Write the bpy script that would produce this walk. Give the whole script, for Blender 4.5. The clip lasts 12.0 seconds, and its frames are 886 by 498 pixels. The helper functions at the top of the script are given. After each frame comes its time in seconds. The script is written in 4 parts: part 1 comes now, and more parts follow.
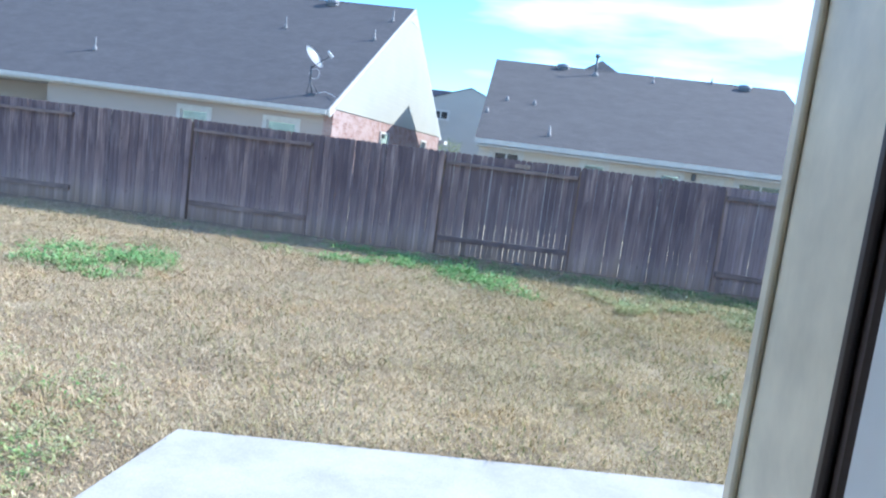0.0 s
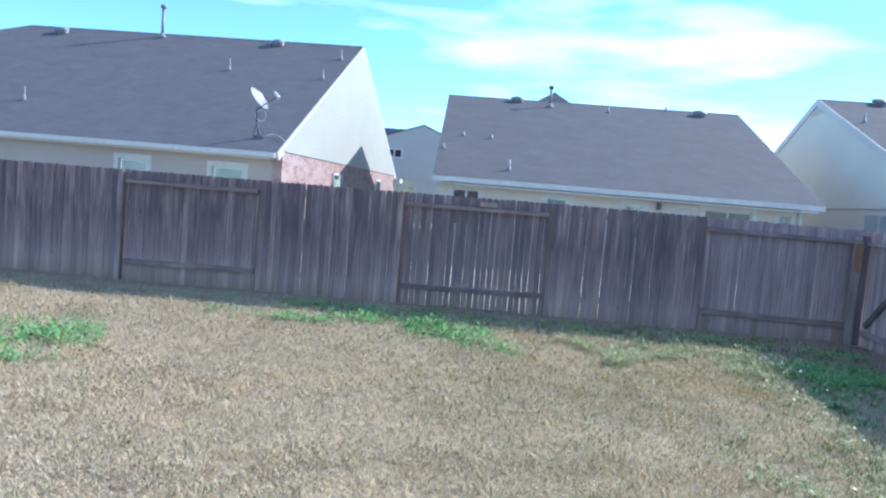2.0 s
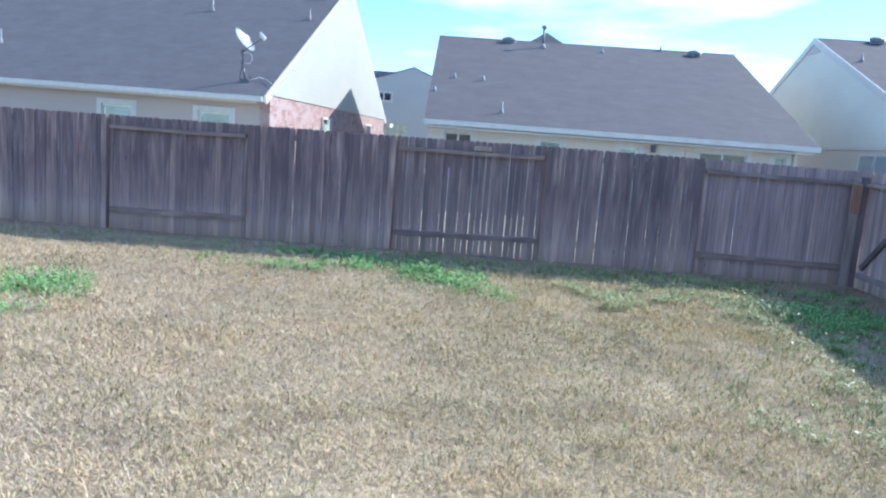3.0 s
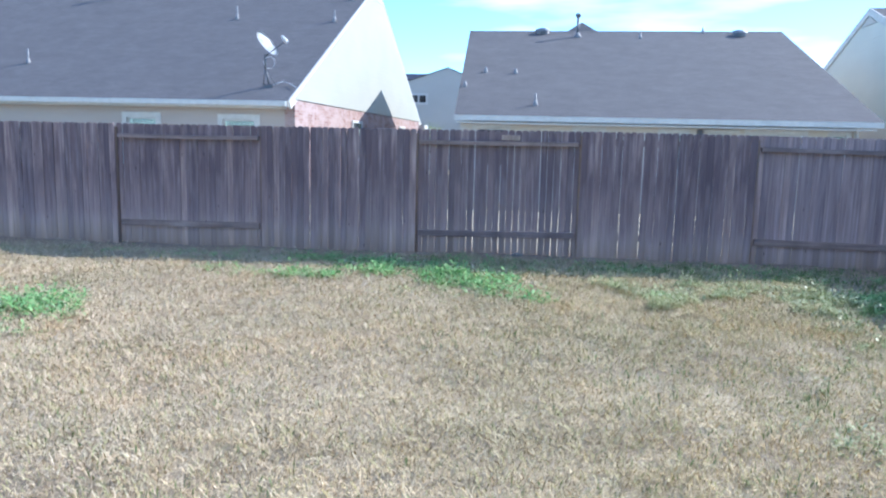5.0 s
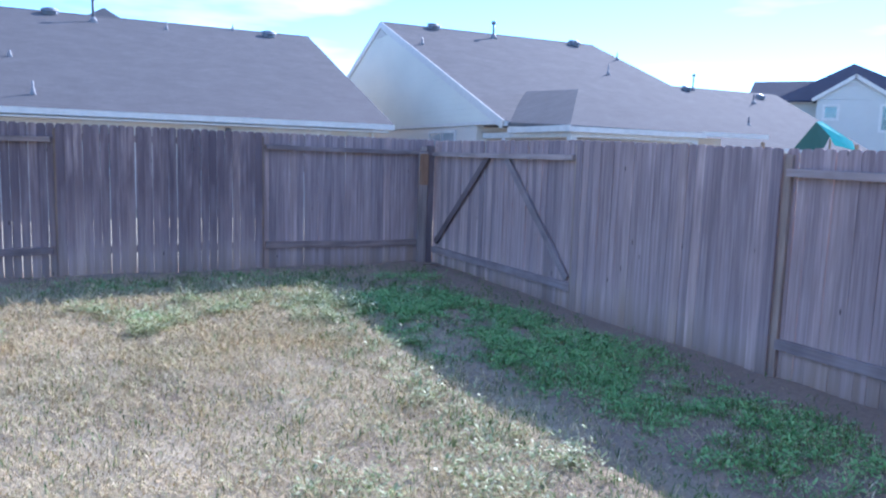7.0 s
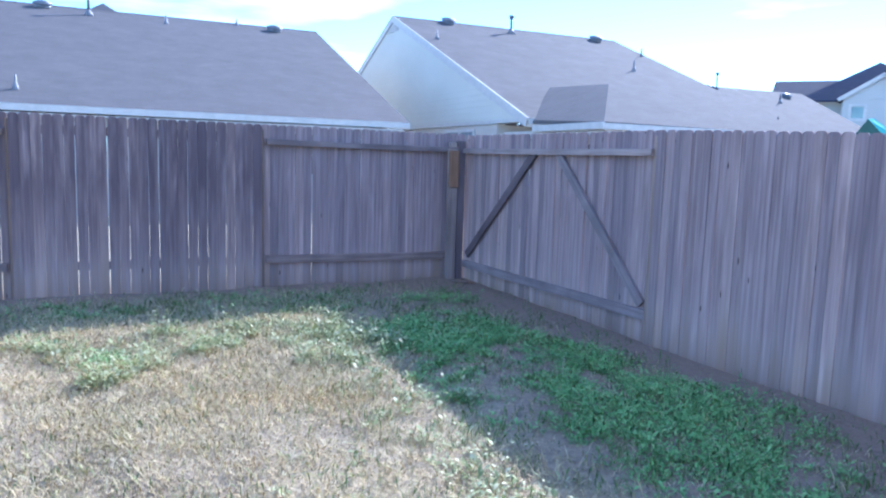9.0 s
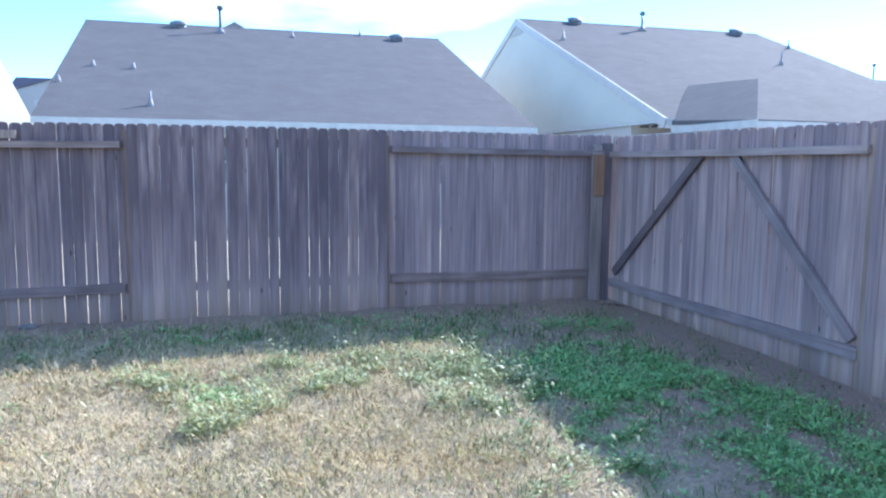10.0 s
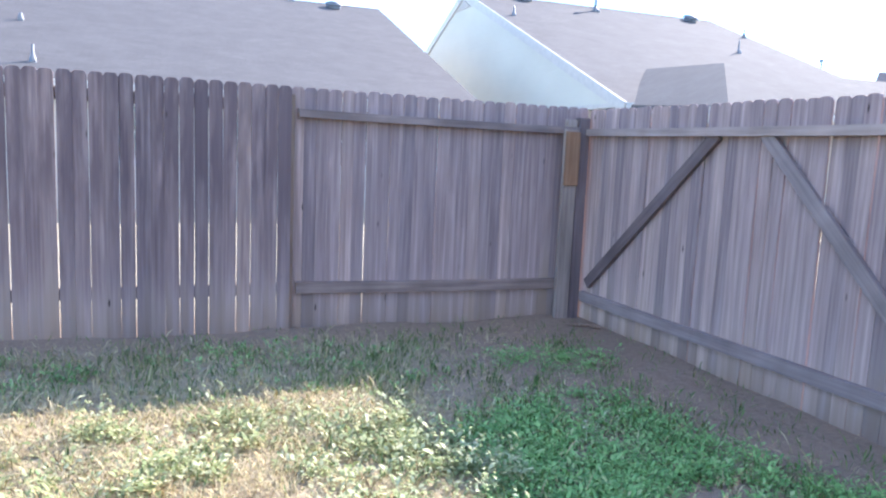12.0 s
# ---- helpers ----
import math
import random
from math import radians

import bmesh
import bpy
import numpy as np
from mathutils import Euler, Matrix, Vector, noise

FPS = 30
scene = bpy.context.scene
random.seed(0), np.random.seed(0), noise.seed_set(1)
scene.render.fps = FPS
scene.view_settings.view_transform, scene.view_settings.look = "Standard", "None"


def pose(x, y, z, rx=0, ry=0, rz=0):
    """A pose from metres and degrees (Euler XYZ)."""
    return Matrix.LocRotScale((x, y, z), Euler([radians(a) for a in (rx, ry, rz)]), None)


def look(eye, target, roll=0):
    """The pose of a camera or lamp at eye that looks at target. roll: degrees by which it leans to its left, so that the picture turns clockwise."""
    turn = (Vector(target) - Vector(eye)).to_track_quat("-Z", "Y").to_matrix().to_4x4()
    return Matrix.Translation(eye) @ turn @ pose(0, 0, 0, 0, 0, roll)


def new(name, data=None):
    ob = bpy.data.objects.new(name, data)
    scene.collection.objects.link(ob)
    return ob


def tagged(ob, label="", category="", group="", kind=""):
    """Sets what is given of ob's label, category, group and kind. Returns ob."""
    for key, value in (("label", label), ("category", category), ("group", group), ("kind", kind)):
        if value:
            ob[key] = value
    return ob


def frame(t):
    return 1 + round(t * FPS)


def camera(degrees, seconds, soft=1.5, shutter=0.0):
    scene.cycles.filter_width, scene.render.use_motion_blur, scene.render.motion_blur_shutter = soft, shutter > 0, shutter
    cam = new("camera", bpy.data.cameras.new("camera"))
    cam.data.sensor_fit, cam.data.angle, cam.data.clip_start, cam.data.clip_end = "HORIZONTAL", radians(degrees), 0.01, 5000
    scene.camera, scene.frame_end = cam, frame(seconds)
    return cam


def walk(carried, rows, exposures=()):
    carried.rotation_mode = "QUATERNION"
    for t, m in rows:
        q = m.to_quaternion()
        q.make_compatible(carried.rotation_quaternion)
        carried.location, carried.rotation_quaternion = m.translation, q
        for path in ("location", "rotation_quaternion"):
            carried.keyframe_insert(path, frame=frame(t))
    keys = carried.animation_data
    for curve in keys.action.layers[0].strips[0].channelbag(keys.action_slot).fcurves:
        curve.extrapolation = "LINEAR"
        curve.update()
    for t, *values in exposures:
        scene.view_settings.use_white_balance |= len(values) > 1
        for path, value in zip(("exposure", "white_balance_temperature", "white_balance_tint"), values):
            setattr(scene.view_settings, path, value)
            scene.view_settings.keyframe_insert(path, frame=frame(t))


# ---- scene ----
cam = camera(62.0, 12.0, soft=2.25)
PATH = [
    (0, (-5.151, -13.19, 1.706), (-5.446, -11.228, 1.456), 7.4),
    (0.5, (-5.228, -12.856, 1.722), (-5.569, -10.899, 1.492), 7.4),
    (1, (-5.279, -12.582, 1.738), (-5.568, -10.614, 1.523), 6.9),
    (1.5, (-5.352, -12.341, 1.749), (-5.595, -10.363, 1.585), 5.7),
    (2, (-5.414, -12.119, 1.762), (-5.609, -10.134, 1.621), 4.8),
    (2.5, (-5.456, -12.022, 1.76), (-5.618, -10.04, 1.549), 4.6),
    (3, (-5.483, -11.949, 1.748), (-5.64, -9.976, 1.461), 4.4),
    (5, (-5.298, -11.015, 1.585), (-5.58, -9.055, 1.301), 1.4),
    (5.5, (-5.091, -10.684, 1.591), (-5.103, -8.702, 1.327), 1.1),
    (6, (-4.833, -10.486, 1.58), (-4.411, -8.547, 1.335), 2.0),
    (6.5, (-4.587, -10.269, 1.562), (-3.815, -8.439, 1.326), 2.3),
    (8.5, (-4.051, -8.85, 1.52), (-3.168, -7.074, 1.26), 1.4),
    (9, (-3.979, -8.359, 1.468), (-3.16, -6.55, 1.227), 1.7),
    (9.5, (-3.872, -7.89, 1.445), (-3.183, -6.026, 1.218), 1.1),
    (10, (-3.833, -7.399, 1.449), (-3.316, -5.48, 1.223), 0.5),
    (10.5, (-3.748, -6.854, 1.435), (-3.43, -4.893, 1.2), -0.2),
    (11, (-3.619, -6.361, 1.394), (-3.376, -4.393, 1.14), -0.3),
    (11.5, (-3.426, -5.949, 1.379), (-2.969, -4.021, 1.105), 1.1),
    (12, (-3.227, -5.598, 1.369), (-2.553, -3.733, 1.107), 2.5),
]
EXPOSURES = [
    (0.0, 1.17, 5440, 7), (1.0, 1.0, 5340, 7), (2.0, 1.0, 5320, 9), (3.0, 1.12, 5470, 10), (5.0, 1.2, 5430, 10),
    (6.0, 1.17, 5330, 12), (6.5, 1.13, 5210, 20), (8.5, 1.43, 5060, 16), (9.5, 1.46, 5050, 17), (10.0, 1.46, 5270, 12),
    (10.5, 1.44, 5540, 8), (11.0, 1.5, 5730, 10), (11.5, 1.72, 5870, 12), (12.0, 1.93, 6080, 17),
]
walk(cam, [(t, look(eye, target, roll)) for t, eye, target, roll in PATH], EXPOSURES)

# ---- world, sun, exposure ----
SUN_TO = Vector((2.34, 1.54, 1.88)).normalized()
world = bpy.data.worlds.new("sky")
scene.world = world
world.use_nodes = True
wt = world.node_tree
wt.nodes.clear()
w_out = wt.nodes.new("ShaderNodeOutputWorld")
w_bg = wt.nodes.new("ShaderNodeBackground")
w_sky = wt.nodes.new("ShaderNodeTexSky")
w_sky.sky_type = "NISHITA"
w_sky.sun_disc = False
w_sky.sun_elevation = math.asin(SUN_TO.z)
w_sky.sun_rotation = math.atan2(SUN_TO.x, SUN_TO.y)
w_sky.altitude = 1200.0
w_sky.air_density, w_sky.dust_density, w_sky.ozone_density = 1.0, 0.1, 4.0
w_co = wt.nodes.new("ShaderNodeTexCoord")
w_map = wt.nodes.new("ShaderNodeMapping")
w_map.inputs["Scale"].default_value = (1.0, 1.0, 5.0)
w_map.inputs["Location"].default_value = (1.7, 0.6, 0.35)
w_noise = wt.nodes.new("ShaderNodeTexNoise")
w_noise.inputs["Scale"].default_value = 1.9
w_noise.inputs["Detail"].default_value = 5.0
w_noise.inputs["Roughness"].default_value = 0.5
w_ramp = wt.nodes.new("ShaderNodeValToRGB")
w_ramp.color_ramp.elements[0].position = 0.52
w_ramp.color_ramp.elements[1].position = 0.77
w_mix = wt.nodes.new("ShaderNodeMixRGB")
w_mix.inputs["Color2"].default_value = (7.6, 8.0, 8.4, 1)
wt.links.new(w_co.outputs["Generated"], w_map.inputs["Vector"])
wt.links.new(w_map.outputs["Vector"], w_noise.inputs["Vector"])
wt.links.new(w_noise.outputs["Fac"], w_ramp.inputs["Fac"])
wt.links.new(w_ramp.outputs["Color"], w_mix.inputs["Fac"])
w_tint = wt.nodes.new("ShaderNodeMixRGB")
w_tint.blend_type = "MULTIPLY"
w_tint.inputs["Fac"].default_value = 1.0
w_tint.inputs["Color2"].default_value = (0.85, 0.99, 1.0, 1)
wt.links.new(w_sky.outputs["Color"], w_tint.inputs["Color1"])
wt.links.new(w_tint.outputs["Color"], w_mix.inputs["Color1"])
wt.links.new(w_mix.outputs["Color"], w_bg.inputs["Color"])
w_bg.inputs["Strength"].default_value = 0.15
wt.links.new(w_bg.outputs["Background"], w_out.inputs["Surface"])

sun_data = bpy.data.lights.new("sun", "SUN")
sun_data.energy = 3.9
sun_data.angle = radians(0.5)
sun_data.color = (1.0, 0.93, 0.82)
sun = new("sun", sun_data)
sun.matrix_world = look(SUN_TO * 100, (0, 0, 0))


# ---- materials ----
class Mat:
    """A node material with a few short-hands."""

    def __init__(self, name, rough=0.7, metal=0.0, spec=0.5):
        self.m = bpy.data.materials.new(name)
        self.m.use_nodes = True
        self.t = self.m.node_tree
        self.b = self.t.nodes["Principled BSDF"]
        self.b.inputs["Roughness"].default_value = rough
        self.b.inputs["Metallic"].default_value = metal
        self.b.inputs["Specular IOR Level"].default_value = spec
        self.co = self.t.nodes.new("ShaderNodeTexCoord").outputs["Object"]
        self.rand = None

    def node(self, kind, **inputs):
        n = self.t.nodes.new(kind)
        for k, v in inputs.items():
            n.inputs[k.replace("_", " ")].default_value = v
        return n

    def link(self, a, b):
        self.t.links.new(a, b)

    def coords(self, scale, shift=False):
        n = self.node("ShaderNodeMapping", Scale=scale)
        self.link(self.co, n.inputs["Vector"])
        if shift:
            info = self.t.nodes.new("ShaderNodeObjectInfo")
            mul = self.t.nodes.new("ShaderNodeMath")
            mul.operation = "MULTIPLY"
            mul.inputs[1].default_value = 37.0
            self.link(info.outputs["Random"], mul.inputs[0])
            self.link(mul.outputs[0], n.inputs["Location"])
        return n.outputs["Vector"]

    def noise(self, scale, size=1.0, detail=4.0, rough=0.55, shift=False):
        n = self.node("ShaderNodeTexNoise", Scale=size, Detail=detail, Roughness=rough)
        self.link(self.coords(scale, shift), n.inputs["Vector"])
        return n.outputs["Fac"]

    def ramp(self, fac, *stops):
        n = self.t.nodes.new("ShaderNodeValToRGB")
        els = n.color_ramp.elements
        while len(els) < len(stops):
            els.new(0.5)
        for e, (p, c) in zip(els, stops):
            e.position = p
            e.color = (*c, 1) if len(c) == 3 else c
        self.link(fac, n.inputs["Fac"])
        return n.outputs["Color"]

    def mix(self, fac, a, b, how="MIX"):
        n = self.t.nodes.new("ShaderNodeMixRGB")
        n.blend_type = how
        for v, s in ((fac, "Fac"), (a, "Color1"), (b, "Color2")):
            if isinstance(v, bpy.types.NodeSocket):
                self.link(v, n.inputs[s])
            else:
                n.inputs[s].default_value = v if s == "Fac" else (*v, 1)
        return n.outputs["Color"]

    def colour(self, c):
        if isinstance(c, bpy.types.NodeSocket):
            self.link(c, self.b.inputs["Base Color"])
        else:
            self.b.inputs["Base Color"].default_value = (*c, 1)
        return self

    def bump(self, fac, strength=0.3, dist=0.01):
        n = self.node("ShaderNodeBump", Strength=strength, Distance=dist)
        self.link(fac, n.inputs["Height"])
        self.link(n.outputs["Normal"], self.b.inputs["Normal"])
        return self

    def span(self, fac, low, high):
        n = self.t.nodes.new("ShaderNodeMapRange")
        n.inputs["From Min"].default_value, n.inputs["From Max"].default_value = low, high
        self.link(fac, n.inputs["Value"])
        return n.outputs["Result"]

    def object_random(self):
        return self.t.nodes.new("ShaderNodeObjectInfo").outputs["Random"]

    def island_random(self):
        return self.t.nodes.new("ShaderNodeNewGeometry").outputs["Random Per Island"]


def grey(v):
    return (v, v, v)


def weathered(name, dark, mid, light, along=2):
    """Old outdoor timber with the grain along one axis."""
    m = Mat(name, rough=0.85, spec=0.25)
    sc = [38.0, 38.0, 38.0]
    sc[along] = 1.6
    grain = m.noise(tuple(sc), 1.0, 5.0, 0.6, shift=True)
    broad = m.noise((3, 3, 1.4), 1.0, 3.0, 0.5, shift=True)
    c = m.ramp(grain, (0.25, dark), (0.5, mid), (0.78, light))
    c = m.mix(0.55, c, m.ramp(broad, (0.3, grey(0.45)), (0.7, grey(1.15))), "MULTIPLY")
    tone = m.ramp(m.object_random(), (0.0, (0.8, 0.79, 0.82)), (0.5, (0.97, 0.95, 0.95)), (1.0, (1.15, 1.1, 1.04)))
    c = m.mix(1.0, c, tone, "MULTIPLY")
    m.colour(c).bump(grain, 0.5, 0.004)
    return m


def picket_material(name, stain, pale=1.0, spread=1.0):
    """Grey cedar: dark mildew running down from the top, bleached and earth-splashed feet, a few knots. stain: how much mildew; spread: how far boards and grain differ."""
    m = Mat(name, rough=0.88, spec=0.2)
    grain = m.noise((46, 46, 1.2), 1.0, 4.0, 0.55, shift=True)
    streak = m.noise((15, 15, 0.7), 1.0, 3.0, 0.5, shift=True)
    ramp = ((0.22, (0.19, 0.136, 0.127)), (0.5, (0.325, 0.244, 0.225)), (0.82, (0.49, 0.388, 0.345)))
    c = m.ramp(grain, *((p, tuple(pale * (m0 + spread * (v - m0)) for v, m0 in zip(t, ramp[1][1]))) for p, t in ramp))
    c = m.mix(0.75, c, m.ramp(streak, (0.3, grey(1 - 0.42 * spread)), (0.68, grey(1 + 0.25 * spread))), "MULTIPLY")
    sep = m.t.nodes.new("ShaderNodeSeparateXYZ")
    m.link(m.co, sep.inputs[0])
    add = m.t.nodes.new("ShaderNodeMath")
    add.operation = "MULTIPLY_ADD"
    add.inputs[1].default_value = 0.7
    m.link(streak, add.inputs[0])
    m.link(sep.outputs["Z"], add.inputs[2])
    mildew = m.noise((7, 7, 0.9), 1.0, 4.0, 0.6, shift=True)
    up = m.span(add.outputs[0], 0.6, 1.7)
    dark = m.mix(1.0, m.ramp(mildew, (0.3, grey(0.0)), (0.55, grey(stain))), up, "MULTIPLY")
    c = m.mix(dark, c, (0.125, 0.092, 0.098))
    foot = m.ramp(add.outputs[0], (0.52, grey(0.85)), (1.14, grey(0.0)))
    c = m.mix(foot, c, tuple(min(pale, 1.1) * v for v in (0.42, 0.33, 0.27)))
    splash = m.ramp(add.outputs[0], (0.45, grey(0.7)), (0.85, grey(0.0)))
    c = m.mix(splash, c, (0.29, 0.2, 0.14))
    tone = m.ramp(m.object_random(), (0.0, (0.72, 0.72, 0.79)), (0.3, (0.9, 0.88, 0.92)), (0.75, (1.08, 1.04, 1.05)), (1.0, (1.3, 1.23, 1.17)))
    c = m.mix(0.9 * spread, c, tone, "MULTIPLY")
    kn = m.node("ShaderNodeTexVoronoi", Scale=1.0)
    m.link(m.coords((9, 9, 2.2), True), kn.inputs["Vector"])
    knot = m.ramp(kn.outputs["Distance"], (0.03, grey(1.0)), (0.08, grey(0.0)))
    c = m.mix(knot, c, (0.045, 0.034, 0.03))
    m.colour(c).bump(grain, 0.4, 0.003)
    return m.m


M_PICKET_STAINED = picket_material("mildew_stained_cedar_picket", 0.85, 1.1, 1.0)
M_PICKET = picket_material("weathered_cedar_picket", 0.75, 1.0, 0.9)
# Less mildew, plus paleness standing in for glare on side fence and corner bay.
M_PICKET_PALE = picket_material("glare_paled_cedar_picket", 0.45, 1.36, 0.85)
M_RAIL = weathered("weathered_rail_timber", (0.19, 0.139, 0.126), (0.285, 0.214, 0.193), (0.38, 0.297, 0.262), along=0).m
# Paler rails for the side fence, matched to its paled boards.
M_RAIL_SIDE = weathered("pale_rail_timber", (0.27, 0.21, 0.198), (0.365, 0.287, 0.268), (0.45, 0.365, 0.34), along=0).m
M_BRACE = weathered("dark_brace_timber", (0.13, 0.096, 0.095), (0.2, 0.15, 0.146), (0.27, 0.208, 0.198), along=0).m
# Grey brace, lightened a step for the flare haze that veils it.
M_BRACE_GREY = weathered("grey_brace_timber", (0.215, 0.172, 0.172), (0.3, 0.243, 0.24), (0.38, 0.315, 0.305), along=0).m
M_POST_GREY = weathered("grey_post_timber", (0.19, 0.148, 0.135), (0.3, 0.24, 0.215), (0.4, 0.33, 0.29)).m
M_POST_DARK = weathered("dark_nailer_timber", (0.15, 0.115, 0.115), (0.23, 0.18, 0.178), (0.31, 0.245, 0.238)).m
M_POST = weathered("weathered_post_timber", (0.17, 0.115, 0.085), (0.29, 0.2, 0.148), (0.4, 0.29, 0.22)).m
M_POST_TAN = weathered("tan_post_timber", (0.23, 0.17, 0.135), (0.34, 0.255, 0.205), (0.44, 0.345, 0.285)).m
M_NEWWOOD = weathered("orange_cedar_offcut", (0.26, 0.135, 0.075), (0.39, 0.22, 0.13), (0.48, 0.3, 0.19)).m


def roof_material(name, tint):
    m = Mat(name, rough=0.92, spec=0.15)
    rows = m.node("ShaderNodeTexBrick", Scale=1.0)
    rows.offset = 0.5
    for k, v in (("Color1", (0.6, 0.6, 0.6, 1)), ("Color2", (1.0, 1.0, 1.0, 1)), ("Mortar", (0.55, 0.55, 0.55, 1)),
                 ("Mortar Size", 0.012), ("Brick Width", 0.3), ("Row Height", 0.145), ("Bias", 0.0)):
        rows.inputs[k].default_value = v
    m.link(m.coords((1, 1.06, 1)), rows.inputs["Vector"])
    tone = m.noise((1.3, 1.3, 1.3), 1.0, 6.0, 0.7)
    grit = m.noise((60, 60, 60), 1.0, 2.0)
    c = m.ramp(tone, (0.25, tuple(0.86 * v for v in tint)), (0.55, tint), (0.8, tuple(1.13 * v for v in tint)))
    c = m.mix(0.24, c, rows.outputs["Color"], "MULTIPLY")
    c = m.mix(0.4, c, m.ramp(grit, (0.3, grey(0.6)), (0.7, grey(1.3))), "MULTIPLY")
    m.colour(c).bump(rows.outputs["Fac"], 0.4, -0.01)
    return m.m


M_ROOF_A = roof_material("grey_brown_shingles", (0.154, 0.144, 0.148))
M_ROOF_B = roof_material("grey_shingles", (0.15, 0.14, 0.14))
# Roof grey darkened partway, carrying the shade of house five's slopes in its tint.
M_ROOF_DARK = roof_material("dark_blue_grey_shingles", (0.05, 0.058, 0.09))


def siding_material(name, tint, row=0.18):
    m = Mat(name, rough=0.6, spec=0.3)
    n = m.node("ShaderNodeTexWave", Scale=1.0, Distortion=0.0)
    n.wave_type, n.bands_direction, n.wave_profile = "BANDS", "Z", "SAW"
    m.link(m.coords((1, 1, 0.314 / row)), n.inputs["Vector"])
    dirt = m.noise((0.5, 0.5, 0.9), 1.0, 4.0)
    c = m.mix(0.35, tint, m.ramp(dirt, (0.3, grey(0.82)), (0.7, grey(1.06))), "MULTIPLY")
    m.colour(c).bump(n.outputs["Fac"], 0.6, 0.012)
    return m.m


M_SIDING_BEIGE = siding_material("beige_lap_siding", (0.45, 0.39, 0.35))
M_SIDING_CREAM = siding_material("cream_lap_siding", (0.6, 0.545, 0.475))
M_SIDING_WHITE = siding_material("pale_cream_gable_siding", (0.63, 0.625, 0.545))
# Copy of the gable cream, darkened so direct sun does not blow it out.
M_SIDING_GABLE = siding_material("sunlit_cream_gable_siding", (0.41, 0.405, 0.36))
M_SIDING_PALE = siding_material("pale_grey_lap_siding", (0.5, 0.5, 0.47))
M_SIDING_GREY = siding_material("grey_lap_siding", (0.5, 0.48, 0.445))


def plain(name, tint, rough=0.5, metal=0.0, wear=0.12, size=6.0):
    m = Mat(name, rough=rough, metal=metal)
    n = m.noise((size, size, size), 1.0, 4.0)
    m.colour(m.mix(1.0, tint, m.ramp(n, (0.3, grey(1 - wear)), (0.7, grey(1 + wear * 0.4))), "MULTIPLY"))
    m.bump(n, 0.08, 0.004)
    return m.m


M_TRIM = plain("off_white_trim_paint", (0.58, 0.56, 0.52), 0.5)
M_FRAME = plain("off_white_window_trim", (0.6, 0.585, 0.555), 0.5)
M_GALV = plain("galvanised_sheet", (0.23, 0.24, 0.26), 0.5, 0.3)
M_FLASHING = plain("dull_grey_flashing", (0.23, 0.23, 0.24), 0.6)
M_PIPE = plain("dark_plumbing_pipe", (0.12, 0.12, 0.13), 0.5)
M_DISH = plain("light_grey_enamel", (0.68, 0.69, 0.71), 0.35)
M_DARKMETAL = plain("dark_grey_steel", (0.12, 0.125, 0.14), 0.5, 0.5)
M_STONE = plain("grey_field_stone", (0.24, 0.22, 0.2), 0.85, wear=0.3, size=30.0)
# Same canvas as the teal, its shaded slope put into a darker colour.
M_TARP_SHADE = plain("shaded_green_tarpaulin", (0.012, 0.07, 0.04), 0.5)
M_TARP = plain("teal_green_tarpaulin", (0.06, 0.42, 0.33), 0.5)
M_PLAYWOOD = plain("play_set_timber", (0.34, 0.22, 0.13), 0.7)
M_JAMB = plain("beige_door_casing_paint", (0.78, 0.7, 0.55), 0.45, wear=0.2, size=14.0)
M_BRONZE = plain("dark_brown_weatherstrip", (0.06, 0.04, 0.036), 0.5)
M_WHITEPAINT = plain("white_door_paint", (0.76, 0.78, 0.8), 0.4)
M_INTERIOR = plain("interior_wall_paint", (0.6, 0.57, 0.5), 0.7)
M_BLIND = plain("white_window_blind", (0.6, 0.62, 0.6), 0.6)


def glass_material():
    m = Mat("window_glass", rough=0.03, spec=0.8)
    m.b.inputs["Transmission Weight"].default_value = 0.9
    n = m.noise((1.5, 1.5, 1.5), 1.0, 2.0)
    m.colour(m.ramp(n, (0.35, (0.55, 0.68, 0.68)), (0.65, (0.75, 0.85, 0.84))))
    return m.m


M_GLASS = glass_material()


def dark_glass_material():
    m = Mat("dark_window_glass", rough=0.05, spec=0.8)
    n = m.noise((1.5, 1.5, 1.5), 1.0, 2.0)
    m.colour(m.ramp(n, (0.35, (0.012, 0.016, 0.02)), (0.65, (0.05, 0.06, 0.065))))
    return m.m


M_GLASS_DARK = dark_glass_material()
# Opaque pane: pale blind and reflected sky painted as one grey-blue.
M_GLASS_PALE = plain("pane_with_blind_and_sky_tint", (0.3, 0.34, 0.36), 0.12)


